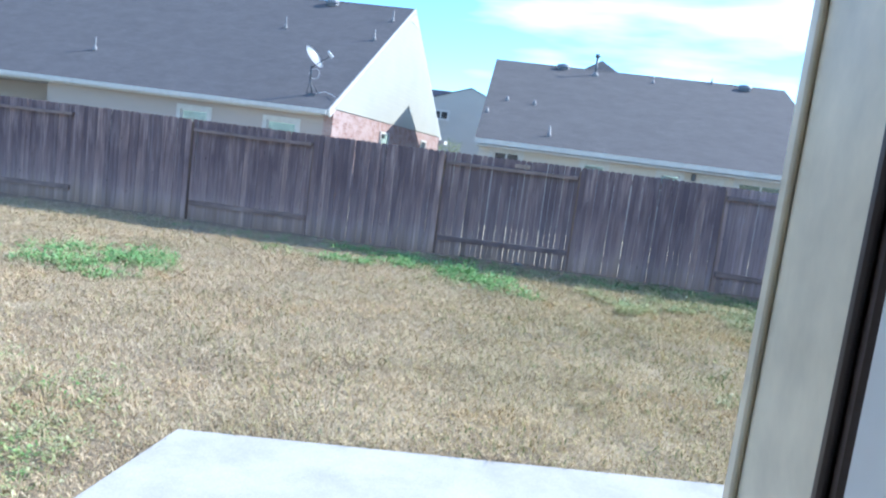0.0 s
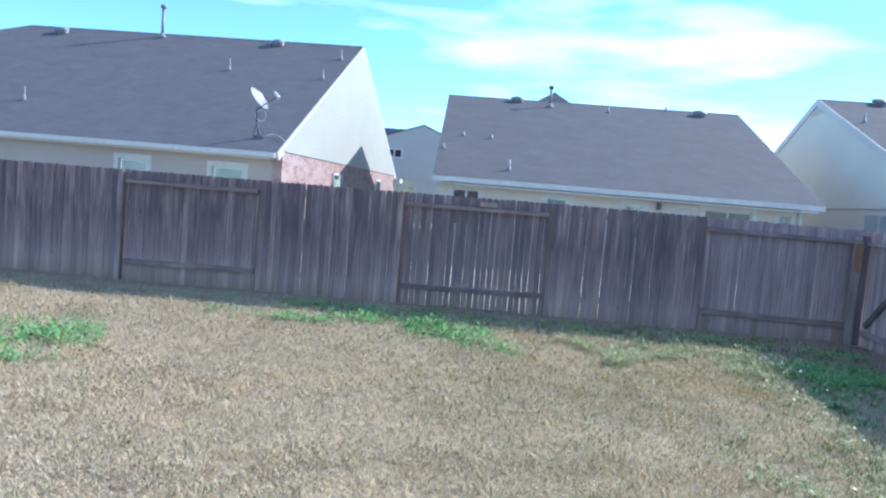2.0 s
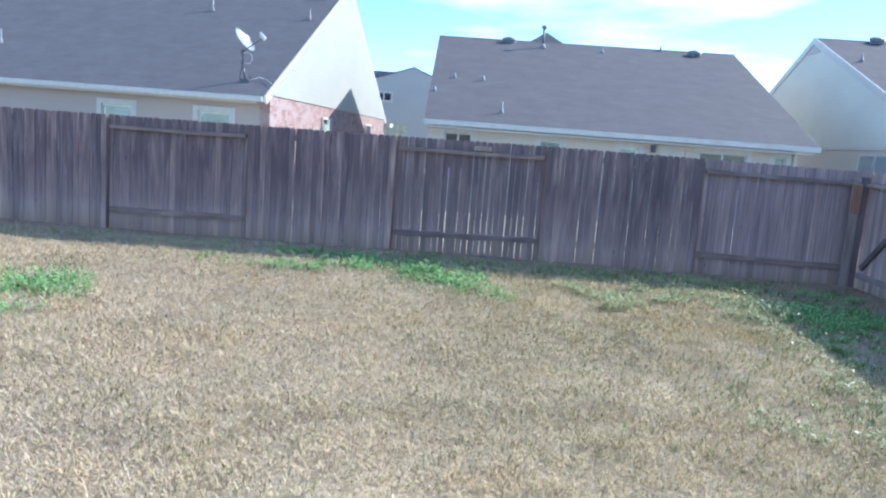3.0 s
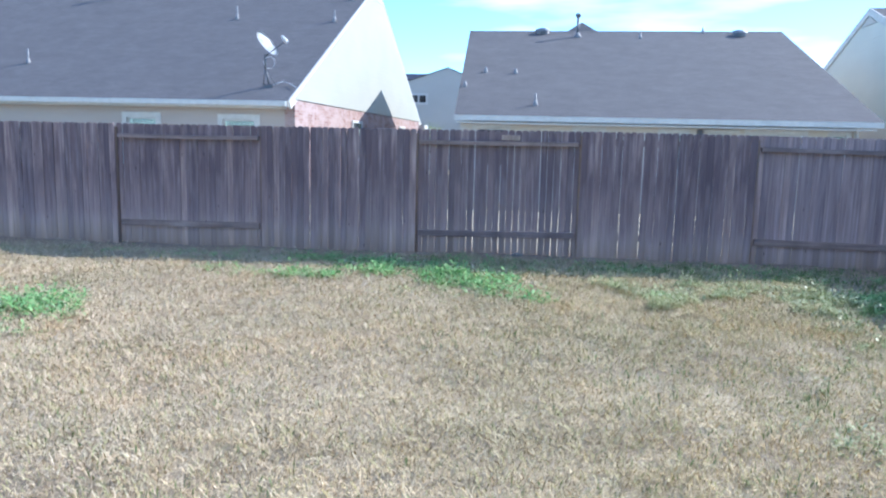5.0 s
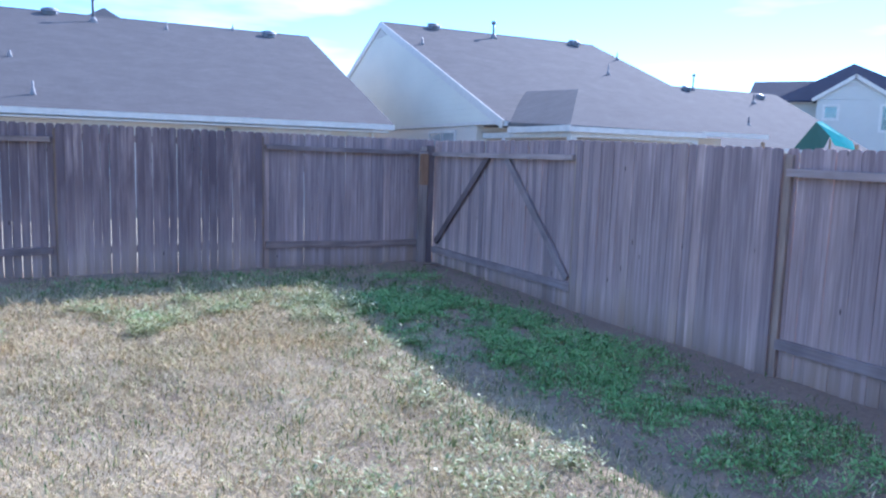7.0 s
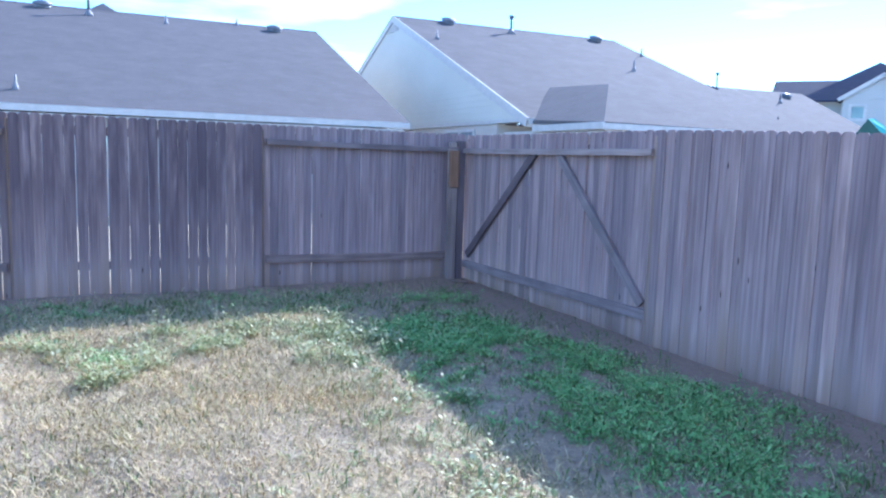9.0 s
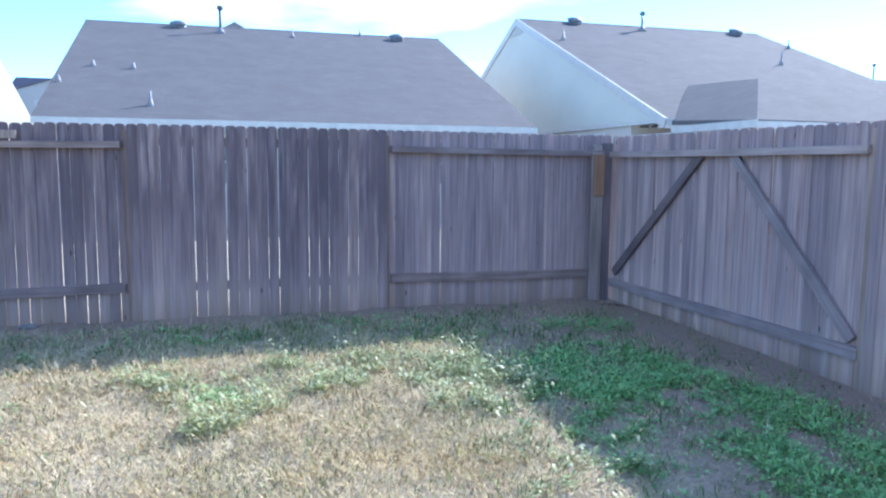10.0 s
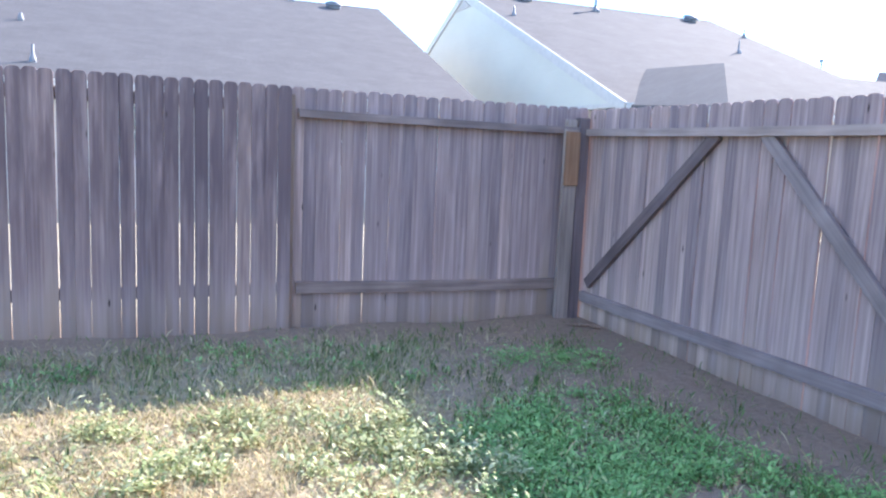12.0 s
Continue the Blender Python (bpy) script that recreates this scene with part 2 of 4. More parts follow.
def brick_material():
    m = Mat("red_blend_brick", rough=0.85, spec=0.2)
    b = m.node("ShaderNodeTexBrick", Scale=1.0)
    for k, v in (("Color1", (0.25, 0.115, 0.1, 1)), ("Color2", (0.43, 0.28, 0.245, 1)), ("Mortar", (0.36, 0.31, 0.28, 1)),
                 ("Mortar Size", 0.011), ("Brick Width", 0.21), ("Row Height", 0.075), ("Bias", 0.0)):
        b.inputs[k].default_value = v
    sep = m.t.nodes.new("ShaderNodeSeparateXYZ")
    join = m.t.nodes.new("ShaderNodeCombineXYZ")
    s = m.t.nodes.new("ShaderNodeMath")
    m.link(m.co, sep.inputs[0])
    m.link(sep.outputs["X"], s.inputs[0])
    m.link(sep.outputs["Y"], s.inputs[1])
    m.link(s.outputs[0], join.inputs["X"])
    m.link(sep.outputs["Z"], join.inputs["Y"])
    m.link(join.outputs[0], b.inputs["Vector"])
    blotch = m.noise((2.0, 2.0, 3.2), 1.0, 5.0, 0.65)
    c = m.mix(m.ramp(blotch, (0.44, grey(0.0)), (0.56, grey(0.8))), b.outputs["Color"], (0.44, 0.34, 0.32))
    m.colour(c).bump(b.outputs["Fac"], 0.6, -0.01)
    return m.m


M_BRICK = brick_material()


def concrete_material():
    m = Mat("pale_patio_concrete", rough=0.8, spec=0.3)
    n = m.noise((2.2, 2.2, 2.2), 1.0, 6.0, 0.6)
    g = m.noise((90, 90, 90), 1.0, 2.0)
    c = m.ramp(n, (0.3, (0.4, 0.39, 0.365)), (0.7, (0.54, 0.53, 0.5)))
    c = m.mix(0.35, c, m.ramp(g, (0.3, grey(0.7)), (0.7, grey(1.15))), "MULTIPLY")
    m.colour(c).bump(g, 0.25, 0.003)
    return m.m


M_CONCRETE = concrete_material()


def strip_ramp(m, along, a, z):
    """A bare strip along a fence, with a ragged edge. along: metres from 4 m inside the fence line."""
    w = m.t.nodes.new("ShaderNodeMath")
    w.operation = "MULTIPLY_ADD"
    w.inputs[1].default_value = 1.4
    m.link(m.noise((1.4, 1.4, 1.4), 1.0, 4.0, 0.6), w.inputs[0])
    m.link(along, w.inputs[2])
    half = m.t.nodes.new("ShaderNodeMath")
    half.operation = "MULTIPLY"
    half.inputs[1].default_value = 0.2
    m.link(w.outputs[0], half.inputs[0])
    return m.ramp(half.outputs[0], (0.2 * a + 0.14, grey(0.0)), (0.2 * z + 0.14, grey(1.0)))


def soil_material():
    """Thatch and bare earth under the grass; duller and greener far off."""
    m = Mat("dry_thatch_and_soil", rough=0.95, spec=0.1)
    a = m.noise((1.1, 1.1, 1.1), 1.0, 6.0, 0.62)
    b = m.noise((26, 26, 26), 1.0, 4.0, 0.65)
    c = m.ramp(a, (0.3, (0.25, 0.195, 0.14)), (0.5, (0.39, 0.315, 0.215)), (0.7, (0.5, 0.41, 0.28)))
    c = m.mix(0.75, c, m.ramp(b, (0.3, grey(0.62)), (0.7, grey(1.25))), "MULTIPLY")
    sep = m.t.nodes.new("ShaderNodeSeparateXYZ")
    shift = m.node("ShaderNodeMapping", Location=(4.0, 4.0, 0.0))
    m.link(m.co, shift.inputs["Vector"])
    m.link(shift.outputs["Vector"], sep.inputs[0])
    # Bare earth by the fences, widened over their shadows to deepen the shade.
    bare = m.mix(1.0, strip_ramp(m, sep.outputs["X"], 2.0, 2.8), strip_ramp(m, sep.outputs["Y"], 3.0, 3.8), "LIGHTEN")
    earth = m.ramp(b, (0.25, (0.25, 0.18, 0.135)), (0.75, (0.36, 0.265, 0.2)))
    c = m.mix(bare, c, earth)
    # the neighbours' lawns beyond the fence are dormant straw
    beyond = m.ramp(m.span(sep.outputs["Y"], 4.3, 4.8), (0.0, grey(0.0)), (1.0, grey(1.0)))
    c = m.mix(beyond, c, m.mix(0.6, (0.52, 0.45, 0.33), m.ramp(b, (0.3, grey(0.7)), (0.7, grey(1.2))), "MULTIPLY"))
    m.colour(c).bump(b, 0.8, 0.03)
    return m.m


M_SOIL = soil_material()


def blade_material(name, *stops, rough=0.75, warm=False, leafy=0.0):
    m = Mat(name, rough=rough, spec=0.1)
    c = m.ramp(m.island_random(), *stops)
    patch = m.noise((0.8, 0.8, 0.8), 1.0, 4.0, 0.6)
    c = m.mix(0.7, c, m.ramp(patch, (0.3, (0.82, 0.83, 0.75)), (0.5, (0.99, 0.96, 0.91)), (0.7, (1.12, 1.05, 0.98))), "MULTIPLY")
    if warm:
        drift = m.noise((1.7, 1.7, 1.7), 1.0, 3.0, 0.5)
        sep = m.t.nodes.new("ShaderNodeSeparateXYZ")
        m.link(m.co, sep.inputs[0])
        # the turf is less dormant towards the side fence
        c = m.mix(m.span(sep.outputs["X"], -8.0, -4.0), c, m.mix(1.0, c, (0.985, 1.0, 0.86), "MULTIPLY"))
        c = m.mix(m.ramp(drift, (0.52, grey(0.0)), (0.7, grey(0.4))), c, m.mix(1.0, c, (1.05, 0.92, 0.74), "MULTIPLY"))
    m.colour(c)
    # thin blades let part of the sun through
    thru = m.t.nodes.new("ShaderNodeBsdfTranslucent")
    m.link(c, thru.inputs["Color"])
    both = m.t.nodes.new("ShaderNodeMixShader")
    both.inputs["Fac"].default_value = leafy
    m.link(m.b.outputs[0], both.inputs[1])
    m.link(thru.outputs[0], both.inputs[2])
    m.link(both.outputs[0], m.t.nodes["Material Output"].inputs["Surface"])
    return m.m


M_STRAW = blade_material("dry_straw_blades", (0.0, (0.24, 0.18, 0.118)), (0.22, (0.47, 0.37, 0.245)), (0.62, (0.66, 0.532, 0.372)), (0.82, (0.79, 0.68, 0.52)), (0.87, (0.5, 0.46, 0.245)), (1.0, (0.4, 0.4, 0.19)), warm=True)
M_GREEN = blade_material("green_grass_blades", (0.0, (0.07, 0.13, 0.04)), (0.5, (0.13, 0.22, 0.07)), (0.85, (0.2, 0.29, 0.1)), (1.0, (0.38, 0.34, 0.18)), rough=0.55, leafy=0.12)
M_LEAF = blade_material("green_weed_leaves", (0.0, (0.14, 0.28, 0.1)), (0.5, (0.25, 0.46, 0.165)), (0.9, (0.37, 0.6, 0.24)), (1.0, (0.46, 0.5, 0.27)), rough=0.5, leafy=0.15)
M_LEAF_LIME = blade_material("lime_green_weed_leaves", (0.0, (0.13, 0.27, 0.08)), (0.5, (0.24, 0.45, 0.17)), (0.9, (0.4, 0.62, 0.29)), (1.0, (0.5, 0.56, 0.28)), rough=0.5, leafy=0.2)
M_SEED = blade_material("cream_seed_heads", (0.0, (0.4, 0.42, 0.25)), (0.5, (0.6, 0.57, 0.4)), (1.0, (0.75, 0.72, 0.55)))
M_LEAF_PALE = blade_material("pale_weed_leaves", (0.0, (0.22, 0.28, 0.12)), (0.5, (0.4, 0.45, 0.22)), (1.0, (0.66, 0.66, 0.44)), rough=0.4, leafy=0.15)


# ---- mesh helpers ----
def box(bm, x0, x1, y0, y1, z0, z1):
    v = [bm.verts.new((x, y, z)) for z in (z0, z1) for x, y in ((x0, y0), (x1, y0), (x1, y1), (x0, y1))]
    for f in ((3, 2, 1, 0), (4, 5, 6, 7), (0, 1, 5, 4), (1, 2, 6, 5), (2, 3, 7, 6), (3, 0, 4, 7)):
        bm.faces.new([v[i] for i in f])
    return bm


def boxed(*size, bevel=0.0):
    bm = box(bmesh.new(), *size)
    if bevel:
        bmesh.ops.bevel(bm, geom=list(bm.edges), offset=bevel, segments=1, affect="EDGES")
    return bm


def slab(points, thick):
    """A flat polygon given a thickness downwards."""
    bm = bmesh.new()
    top = [bm.verts.new(p) for p in points]
    low = [bm.verts.new((p[0], p[1], p[2] - thick)) for p in points]
    bm.faces.new(top)
    bm.faces.new(low[::-1])
    n = len(points)
    for i in range(n):
        j = (i + 1) % n
        bm.faces.new((top[i], low[i], low[j], top[j]))
    bmesh.ops.recalc_face_normals(bm, faces=list(bm.faces))
    return bm


def prism_x(points, x0, x1):
    """A polygon of (y, z) points drawn out along x."""
    bm = bmesh.new()
    a = [bm.verts.new((x0, *p)) for p in points]
    b = [bm.verts.new((x1, *p)) for p in points]
    bm.faces.new(a)
    bm.faces.new(b[::-1])
    n = len(points)
    for i in range(n):
        j = (i + 1) % n
        bm.faces.new((a[i], b[i], b[j], a[j]))
    bmesh.ops.recalc_face_normals(bm, faces=list(bm.faces))
    return bm


def tube(bm, a, b, r0, r1=None, sides=10):
    """A capped round bar from a to b."""
    a, b = Vector(a), Vector(b)
    r1 = r0 if r1 is None else r1
    q = (b - a).to_track_quat("Z", "Y")
    rings = []
    for p, r in ((a, r0), (b, r1)):
        rings.append([bm.verts.new(p + q @ Vector((r * math.cos(t), r * math.sin(t), 0))) for t in (2 * math.pi * i / sides for i in range(sides))])
    for i in range(sides):
        j = (i + 1) % sides
        f = bm.faces.new((rings[0][i], rings[0][j], rings[1][j], rings[1][i]))
        f.smooth = True
    bm.faces.new(rings[0][::-1])
    bm.faces.new(rings[1])
    return bm


def mesh_of(name, bm, material):
    me = bpy.data.meshes.new(name)
    bm.to_mesh(me)
    bm.free()
    me.materials.append(material)
    return me


def part(name, bm, material, parent, label="", at=None):
    """Links a bmesh as one mesh object under a thing or a part."""
    ob = new(name, mesh_of(name, bm, material))
    ob.parent = parent
    if at is not None:
        ob.matrix_basis = at
    return tagged(ob, label)


def thing(name, bm, material, label, category, group="", kind=""):
    return tagged(new(name, mesh_of(name, bm, material)), label, category, group, kind)


def group_thing(name, m, label, category, group="", kind=""):
    ob = new(name)
    ob.empty_display_size = 0.2
    ob.matrix_basis = m
    return tagged(ob, label, category, group, kind)


# ---- ground ----
def value_noise(x, y, seed):
    """Smooth random field between 0 and 1, on a unit lattice."""
    xi, yi = np.floor(x).astype(np.int64), np.floor(y).astype(np.int64)
    fx, fy = x - xi, y - yi
    fx, fy = fx * fx * (3 - 2 * fx), fy * fy * (3 - 2 * fy)

    def h(a, b):
        n = (a * 374761393 + b * 668265263 + seed * 974634541) & 0x7FFFFFFF
        n = ((n ^ (n >> 13)) * 1274126177) & 0x7FFFFFFF
        return ((n ^ (n >> 16)) & 0xFFFF) / 65535.0

    return (h(xi, yi) * (1 - fx) + h(xi + 1, yi) * fx) * (1 - fy) + (h(xi, yi + 1) * (1 - fx) + h(xi + 1, yi + 1) * fx) * fy


def ground_z(x, y):
    """The yard falls gently from the back fence towards the house."""
    x, y = np.asarray(x, float), np.asarray(y, float)
    z = -0.015 + 0.0112 * np.clip(x + 2.4, -16, 0)
    z = z + 0.021 * np.clip(y, -6, 0)
    inside = np.clip((1.0 - np.abs(x + 8) / 60) * 4, 0, 1)
    bumps = 0.035 * (value_noise(x * 0.9, y * 0.9, 3) - 0.5) + 0.03 * (value_noise(x * 3.1, y * 3.1, 4) - 0.5)
    under_slab = np.minimum(np.minimum(x + 7.24, -3.31 - x), -9.14 + 0.2205 * (x + 7.245) - y)
    return z + bumps * inside - 0.1 * np.clip(under_slab * 5, 0, 1)


def make_ground():
    far = [-3000, -1200, -500, -200, -90, -50, -32]
    xs = np.array(far + list(np.arange(-20, 3.01, 0.14)) + [6, 10, 16, 24, 34, 50, 90, 200, 500, 1200, 3000], float)
    ys = np.array(far + [-20, -16] + list(np.arange(-13, 1.01, 0.14)) + [3, 6, 10, 16, 24, 34, 50, 90, 200, 500, 1200, 3000], float)
    gx, gy = np.meshgrid(xs, ys)
    co = np.stack([gx.ravel(), gy.ravel(), ground_z(gx, gy).ravel()], 1)
    nx, ny = len(xs), len(ys)
    faces = [(j * nx + i, j * nx + i + 1, (j + 1) * nx + i + 1, (j + 1) * nx + i) for j in range(ny - 1) for i in range(nx - 1)]
    me = bpy.data.meshes.new("ground")
    me.from_pydata(co.tolist(), [], faces)
    me.polygons.foreach_set("use_smooth", [True] * len(faces))
    me.materials.append(M_SOIL)
    return tagged(new("ground", me), "brown earth and dry thatch of the back yard", "ground", kind="structure")


make_ground()

# ---- own house: patio, door, rear wall ----
SLAB_Z = -0.15
thing("pavement_patio", slab([(-7.245, -9.14, SLAB_Z), (-7.245, -12.6, SLAB_Z), (-3.3, -12.6, SLAB_Z), (-3.3, -8.27, SLAB_Z)], 0.4), M_CONCRETE,
      "pale concrete patio slab at the back door", "patio", kind="structure")
FLOOR_Z = -0.08
thing("floor", boxed(-9.0, -1.0, -17.0, -12.6, -0.5, FLOOR_Z), M_INTERIOR, "plain indoor floor behind the back door", "floor", kind="structure")


def rear_wall():
    bm = bmesh.new()
    box(bm, -16.0, -6.018, -12.78, -12.6, -0.6, 2.7)
    box(bm, -4.868, 1.2, -12.78, -12.6, -0.6, 2.7)
    box(bm, -6.018, -4.868, -12.78, -12.6, 2.02, 2.7)
    return thing("wall_rear", bm, M_SIDING_BEIGE, "beige rear wall of the house with the door opening", "wall", kind="structure")


rear_wall()
thing("wall_room", boxed(-9.0, -1.0, -17.15, -17.0, -0.5, 2.6), M_INTERIOR, "plain painted room wall", "wall", kind="structure")
thing("wall_room_side", boxed(-9.15, -9.0, -17.15, -12.78, -0.5, 2.6), M_INTERIOR, "plain painted room wall", "wall", kind="structure")
thing("wall_room_end", boxed(-1.0, -0.85, -17.15, -12.78, -0.5, 2.6), M_INTERIOR, "plain painted room wall", "wall", kind="structure")
thing("ceiling", boxed(-16.0, 1.2, -17.2, -12.78, 2.6, 2.75), M_INTERIOR, "plain white ceiling indoors", "ceiling", kind="structure")


def back_door_frame():
    root = group_thing("door_1", pose(0.038, -0.179, 0), "beige painted back door frame with dark brown weatherstrip", "door frame", kind="structure")
    part("casing", boxed(-5.02, -4.9, -12.57, -12.40, SLAB_Z, 2.06, bevel=0.004), M_JAMB, root, "beige painted door casing")
    part("casing_bead", boxed(-5.026, -5.02, -12.425, -12.405, SLAB_Z, 2.06, bevel=0.002), M_JAMB, root)
    part("weatherstrip", boxed(-5.022, -4.9, -12.606, -12.572, SLAB_Z, 2.02, bevel=0.004), M_BRONZE, root, "dark brown rubber weatherstrip")
    part("weatherstrip_lip", boxed(-5.028, -5.022, -12.594, -12.584, SLAB_Z, 2.02, bevel=0.002), M_BRONZE, root)
    part("jamb", boxed(-5.022, -4.86, -12.75, -12.608, SLAB_Z, 2.02, bevel=0.004), M_WHITEPAINT, root, "white painted jamb")
    part("jamb", boxed(-6.05, -5.98, -12.6, -12.425, SLAB_Z, 2.02, bevel=0.004), M_WHITEPAINT, root)
    part("head", boxed(-5.98, -5.03, -12.6, -12.425, 1.98, 2.02), M_WHITEPAINT, root)
    return root


back_door_frame()

# ---- fences ----
rng = random.Random(7)


def picket_mesh(h, material, w=0.089, t=0.016, ear=0.026, bow=0.0, taper=0.0):
    """A dog-eared board with a slight bow, narrower towards its foot, standing on its foot."""
    f0, f1 = w / 2 - taper / 2, w / 2 - taper * 0.28
    out = [(-f0, 0), (f0, 0), (f1 + bow, h * 0.5), (w / 2, h - ear), (w / 2 - ear * 0.45, h - ear * 0.25), (w / 2 - ear, h),
           (-w / 2 + ear, h), (-w / 2 + ear * 0.45, h - ear * 0.25), (-w / 2, h - ear), (-f1 + bow, h * 0.5)]
    bm = bmesh.new()
    f = [bm.verts.new((x, -t / 2, z)) for x, z in out]
    b = [bm.verts.new((x, t / 2, z)) for x, z in out]
    bm.faces.new(f)
    bm.faces.new(b[::-1])
    for i in range(len(out)):
        j = (i + 1) % len(out)
        bm.faces.new((f[j], f[i], b[i], b[j]))
    bmesh.ops.recalc_face_normals(bm, faces=list(bm.faces))
    return mesh_of("picket", bm, material)


PITCH = 0.0976


def picket_set(material, gap, taper):
    """Eight boards that differ in length, width, bow and taper."""
    return [picket_mesh(1.98 + 0.012 * i, material, w=PITCH - gap + 0.0013 * (i % 3 - 1), bow=0.0016 * (i % 4 - 1.5), taper=taper * (i * 3 % 8) / 7) for i in range(8)]


PICKETS = {
    "stained": picket_set(M_PICKET_STAINED, 0.0015, 0.001),
    "close": picket_set(M_PICKET_STAINED, 0.0014, 0.0018),
    "gappy": picket_set(M_PICKET, 0.0026, 0.0078),
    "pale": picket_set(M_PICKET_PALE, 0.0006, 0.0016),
}
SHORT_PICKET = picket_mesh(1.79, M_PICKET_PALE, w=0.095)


def fence_panel(fence, p0, p1, top0, top1, side, rail_low0, rail_low1, style, braces=(), rails=M_RAIL):
    """One bay between two posts. side: -1 boards towards the yard, +1 rails towards the yard."""
    a, b = Vector((*p0, 0)), Vector((*p1, 0))
    length = (b - a).length
    here = pose(a.x, a.y, 0, 0, 0, math.degrees(math.atan2(b.y - a.y, b.x - a.x)))
    y_board = 0.0285 * side
    pickets = PICKETS[style]

    def rail(z0, z1, tall=0.089, front=0.019):
        bm = bmesh.new()
        n = 7
        sag = rng.uniform(-0.012, 0.004)
        rings = []
        for i in range(n):
            u = i / (n - 1)
            x = 0.05 + (length - 0.1) * u
            z = z0 + (z1 - z0) * u + sag * math.sin(math.pi * u) + rng.uniform(-0.002, 0.002)
            dy = rng.uniform(-0.002, 0.002)
            rings.append([bm.verts.new((x, y, v)) for y, v in ((-front + dy, z), (0.019 + dy, z), (0.019 + dy, z + tall), (-front + dy, z + tall - 0.004))])
        for r, t in zip(rings, rings[1:]):
            for k in range(4):
                bm.faces.new((r[k], r[(k + 1) % 4], t[(k + 1) % 4], t[k]))
        bm.faces.new(rings[0])
        bm.faces.new(rings[-1][::-1])
        bmesh.ops.recalc_face_normals(bm, faces=list(bm.faces))
        return part("rail", bm, rails, fence, at=here)

    if side > 0:
        rail(top0 - 0.222, top1 - 0.222, 0.062, 0.056)
    else:
        rail(top0 - 0.2, top1 - 0.2)
    rail(rail_low0 - 0.045, rail_low1 - 0.045)
    for (bx0, bz0, bx1, bz1), timber in zip(braces, (M_BRACE, M_BRACE_GREY)):
        d = Vector((bx1 - bx0, 0, bz1 - bz0))
        bm = boxed(0, d.length, -0.019, 0.019, -0.045, 0.045, bevel=0.004)
        part("brace", bm, timber, fence, "diagonal timber brace", at=here @ pose(bx0, -0.004, bz0, 0, -math.degrees(math.atan2(d.z, d.x)), 0))
    n = round(length / PITCH)
    step = length / n
    for i in range(n):
        x = (i + 0.5) * step + rng.uniform(-0.0026, 0.0026)
        u = x / length
        top = top0 + (top1 - top0) * u + rng.uniform(-0.005, 0.004)
        me = pickets[rng.randrange(8)]
        h = 1.98 + 0.012 * pickets.index(me)
        if here.translation.y == 0.0 and -0.36 < here.translation.x + x < -0.24:
            me, h = SHORT_PICKET, 1.79
        ob = new("picket", me)
        ob.parent = fence
        ob.matrix_basis = here @ pose(x, y_board + rng.uniform(-0.003, 0.003), top - h, rng.uniform(-0.25, 0.25), rng.uniform(-0.15, 0.15), rng.uniform(-2.5, 2.5))


def fence_post(fence, x, y, top, timber, low=-0.5, turn=0.0, w=0.089):
    return part("post", boxed(-w / 2, w / 2, -w / 2, w / 2, low, top, bevel=0.006), timber, fence, at=pose(x, y, 0, 0, 0, turn))


PANEL = 2.44
BACK_TOP = [1.785, 1.80, 1.805, 1.79, 1.785, 1.78, 1.77, 1.755, 1.75, 1.75]
BACK_LOW = [0.285, 0.29, 0.275, 0.23, 0.23, 0.2, 0.15, 0.1, 0.08, 0.08]
BACK_STYLE = ("pale", "stained", "gappy", "stained", "close", "close", "close", "close")
back_fence = group_thing("picket_fence", pose(0, 0, 0), "tall grey weathered dog-eared cedar fence behind the lawn", "fence", "yard fences")
for k in range(8):
    x1, x0 = -PANEL * k, -PANEL * (k + 1)
    if k == 0:
        x1 = 0.07
    rails_front = k % 2 == 0
    fence_panel(back_fence, (x0, 0.0), (x1, 0.0), BACK_TOP[k + 1], BACK_TOP[k], 1 if rails_front else -1, BACK_LOW[k + 1], BACK_LOW[k],
                BACK_STYLE[k])
for k in range(1, 9):
    fence_post(back_fence, -PANEL * k + (0.02 if k % 2 == 0 else -0.02), 0.03, BACK_TOP[k] - 0.06, M_POST)
corner = part("corner_post", boxed(-0.19, -0.058, -0.078, -0.04, -0.5, 1.6, bevel=0.006), M_POST_GREY, back_fence, "grey corner post board")
part("post_core", boxed(-0.15, -0.06, -0.038, 0.018, -0.5, 1.68, bevel=0.005), M_POST_GREY, corner)
part("repair_board", boxed(-0.188, -0.055, -0.1, -0.079, 1.13, 1.58, bevel=0.004), M_NEWWOOD, corner, "newer orange cedar board")
part("nailer", boxed(-0.05, 0.05, -0.062, 0.018, -0.4, 1.7, bevel=0.005), M_POST_DARK, corner, "dark timber nailer strip")


part("repair_block", boxed(-6.04, -5.77, -0.078, -0.058, 1.65, 1.725, bevel=0.004), M_POST_TAN, back_fence, "small reddish wood block on the top rail")


def right_x(y):
    return 0.06 - 0.078 * (y + 0.1)


side_fence = group_thing("picket_fence", pose(0, 0, 0), "grey weathered picket fence beside the lawn with two diagonal braces", "fence", "yard fences")
RIGHT_POSTS = [-0.02, -3.32, -5.82, -8.3, -10.75, -13.2]
RIGHT_TOP = [1.775, 1.775, 1.7, 1.67, 1.65, 1.63]
RIGHT_LOW = [0.18, 0.155, 0.14, 0.11, 0.08, 0.05]
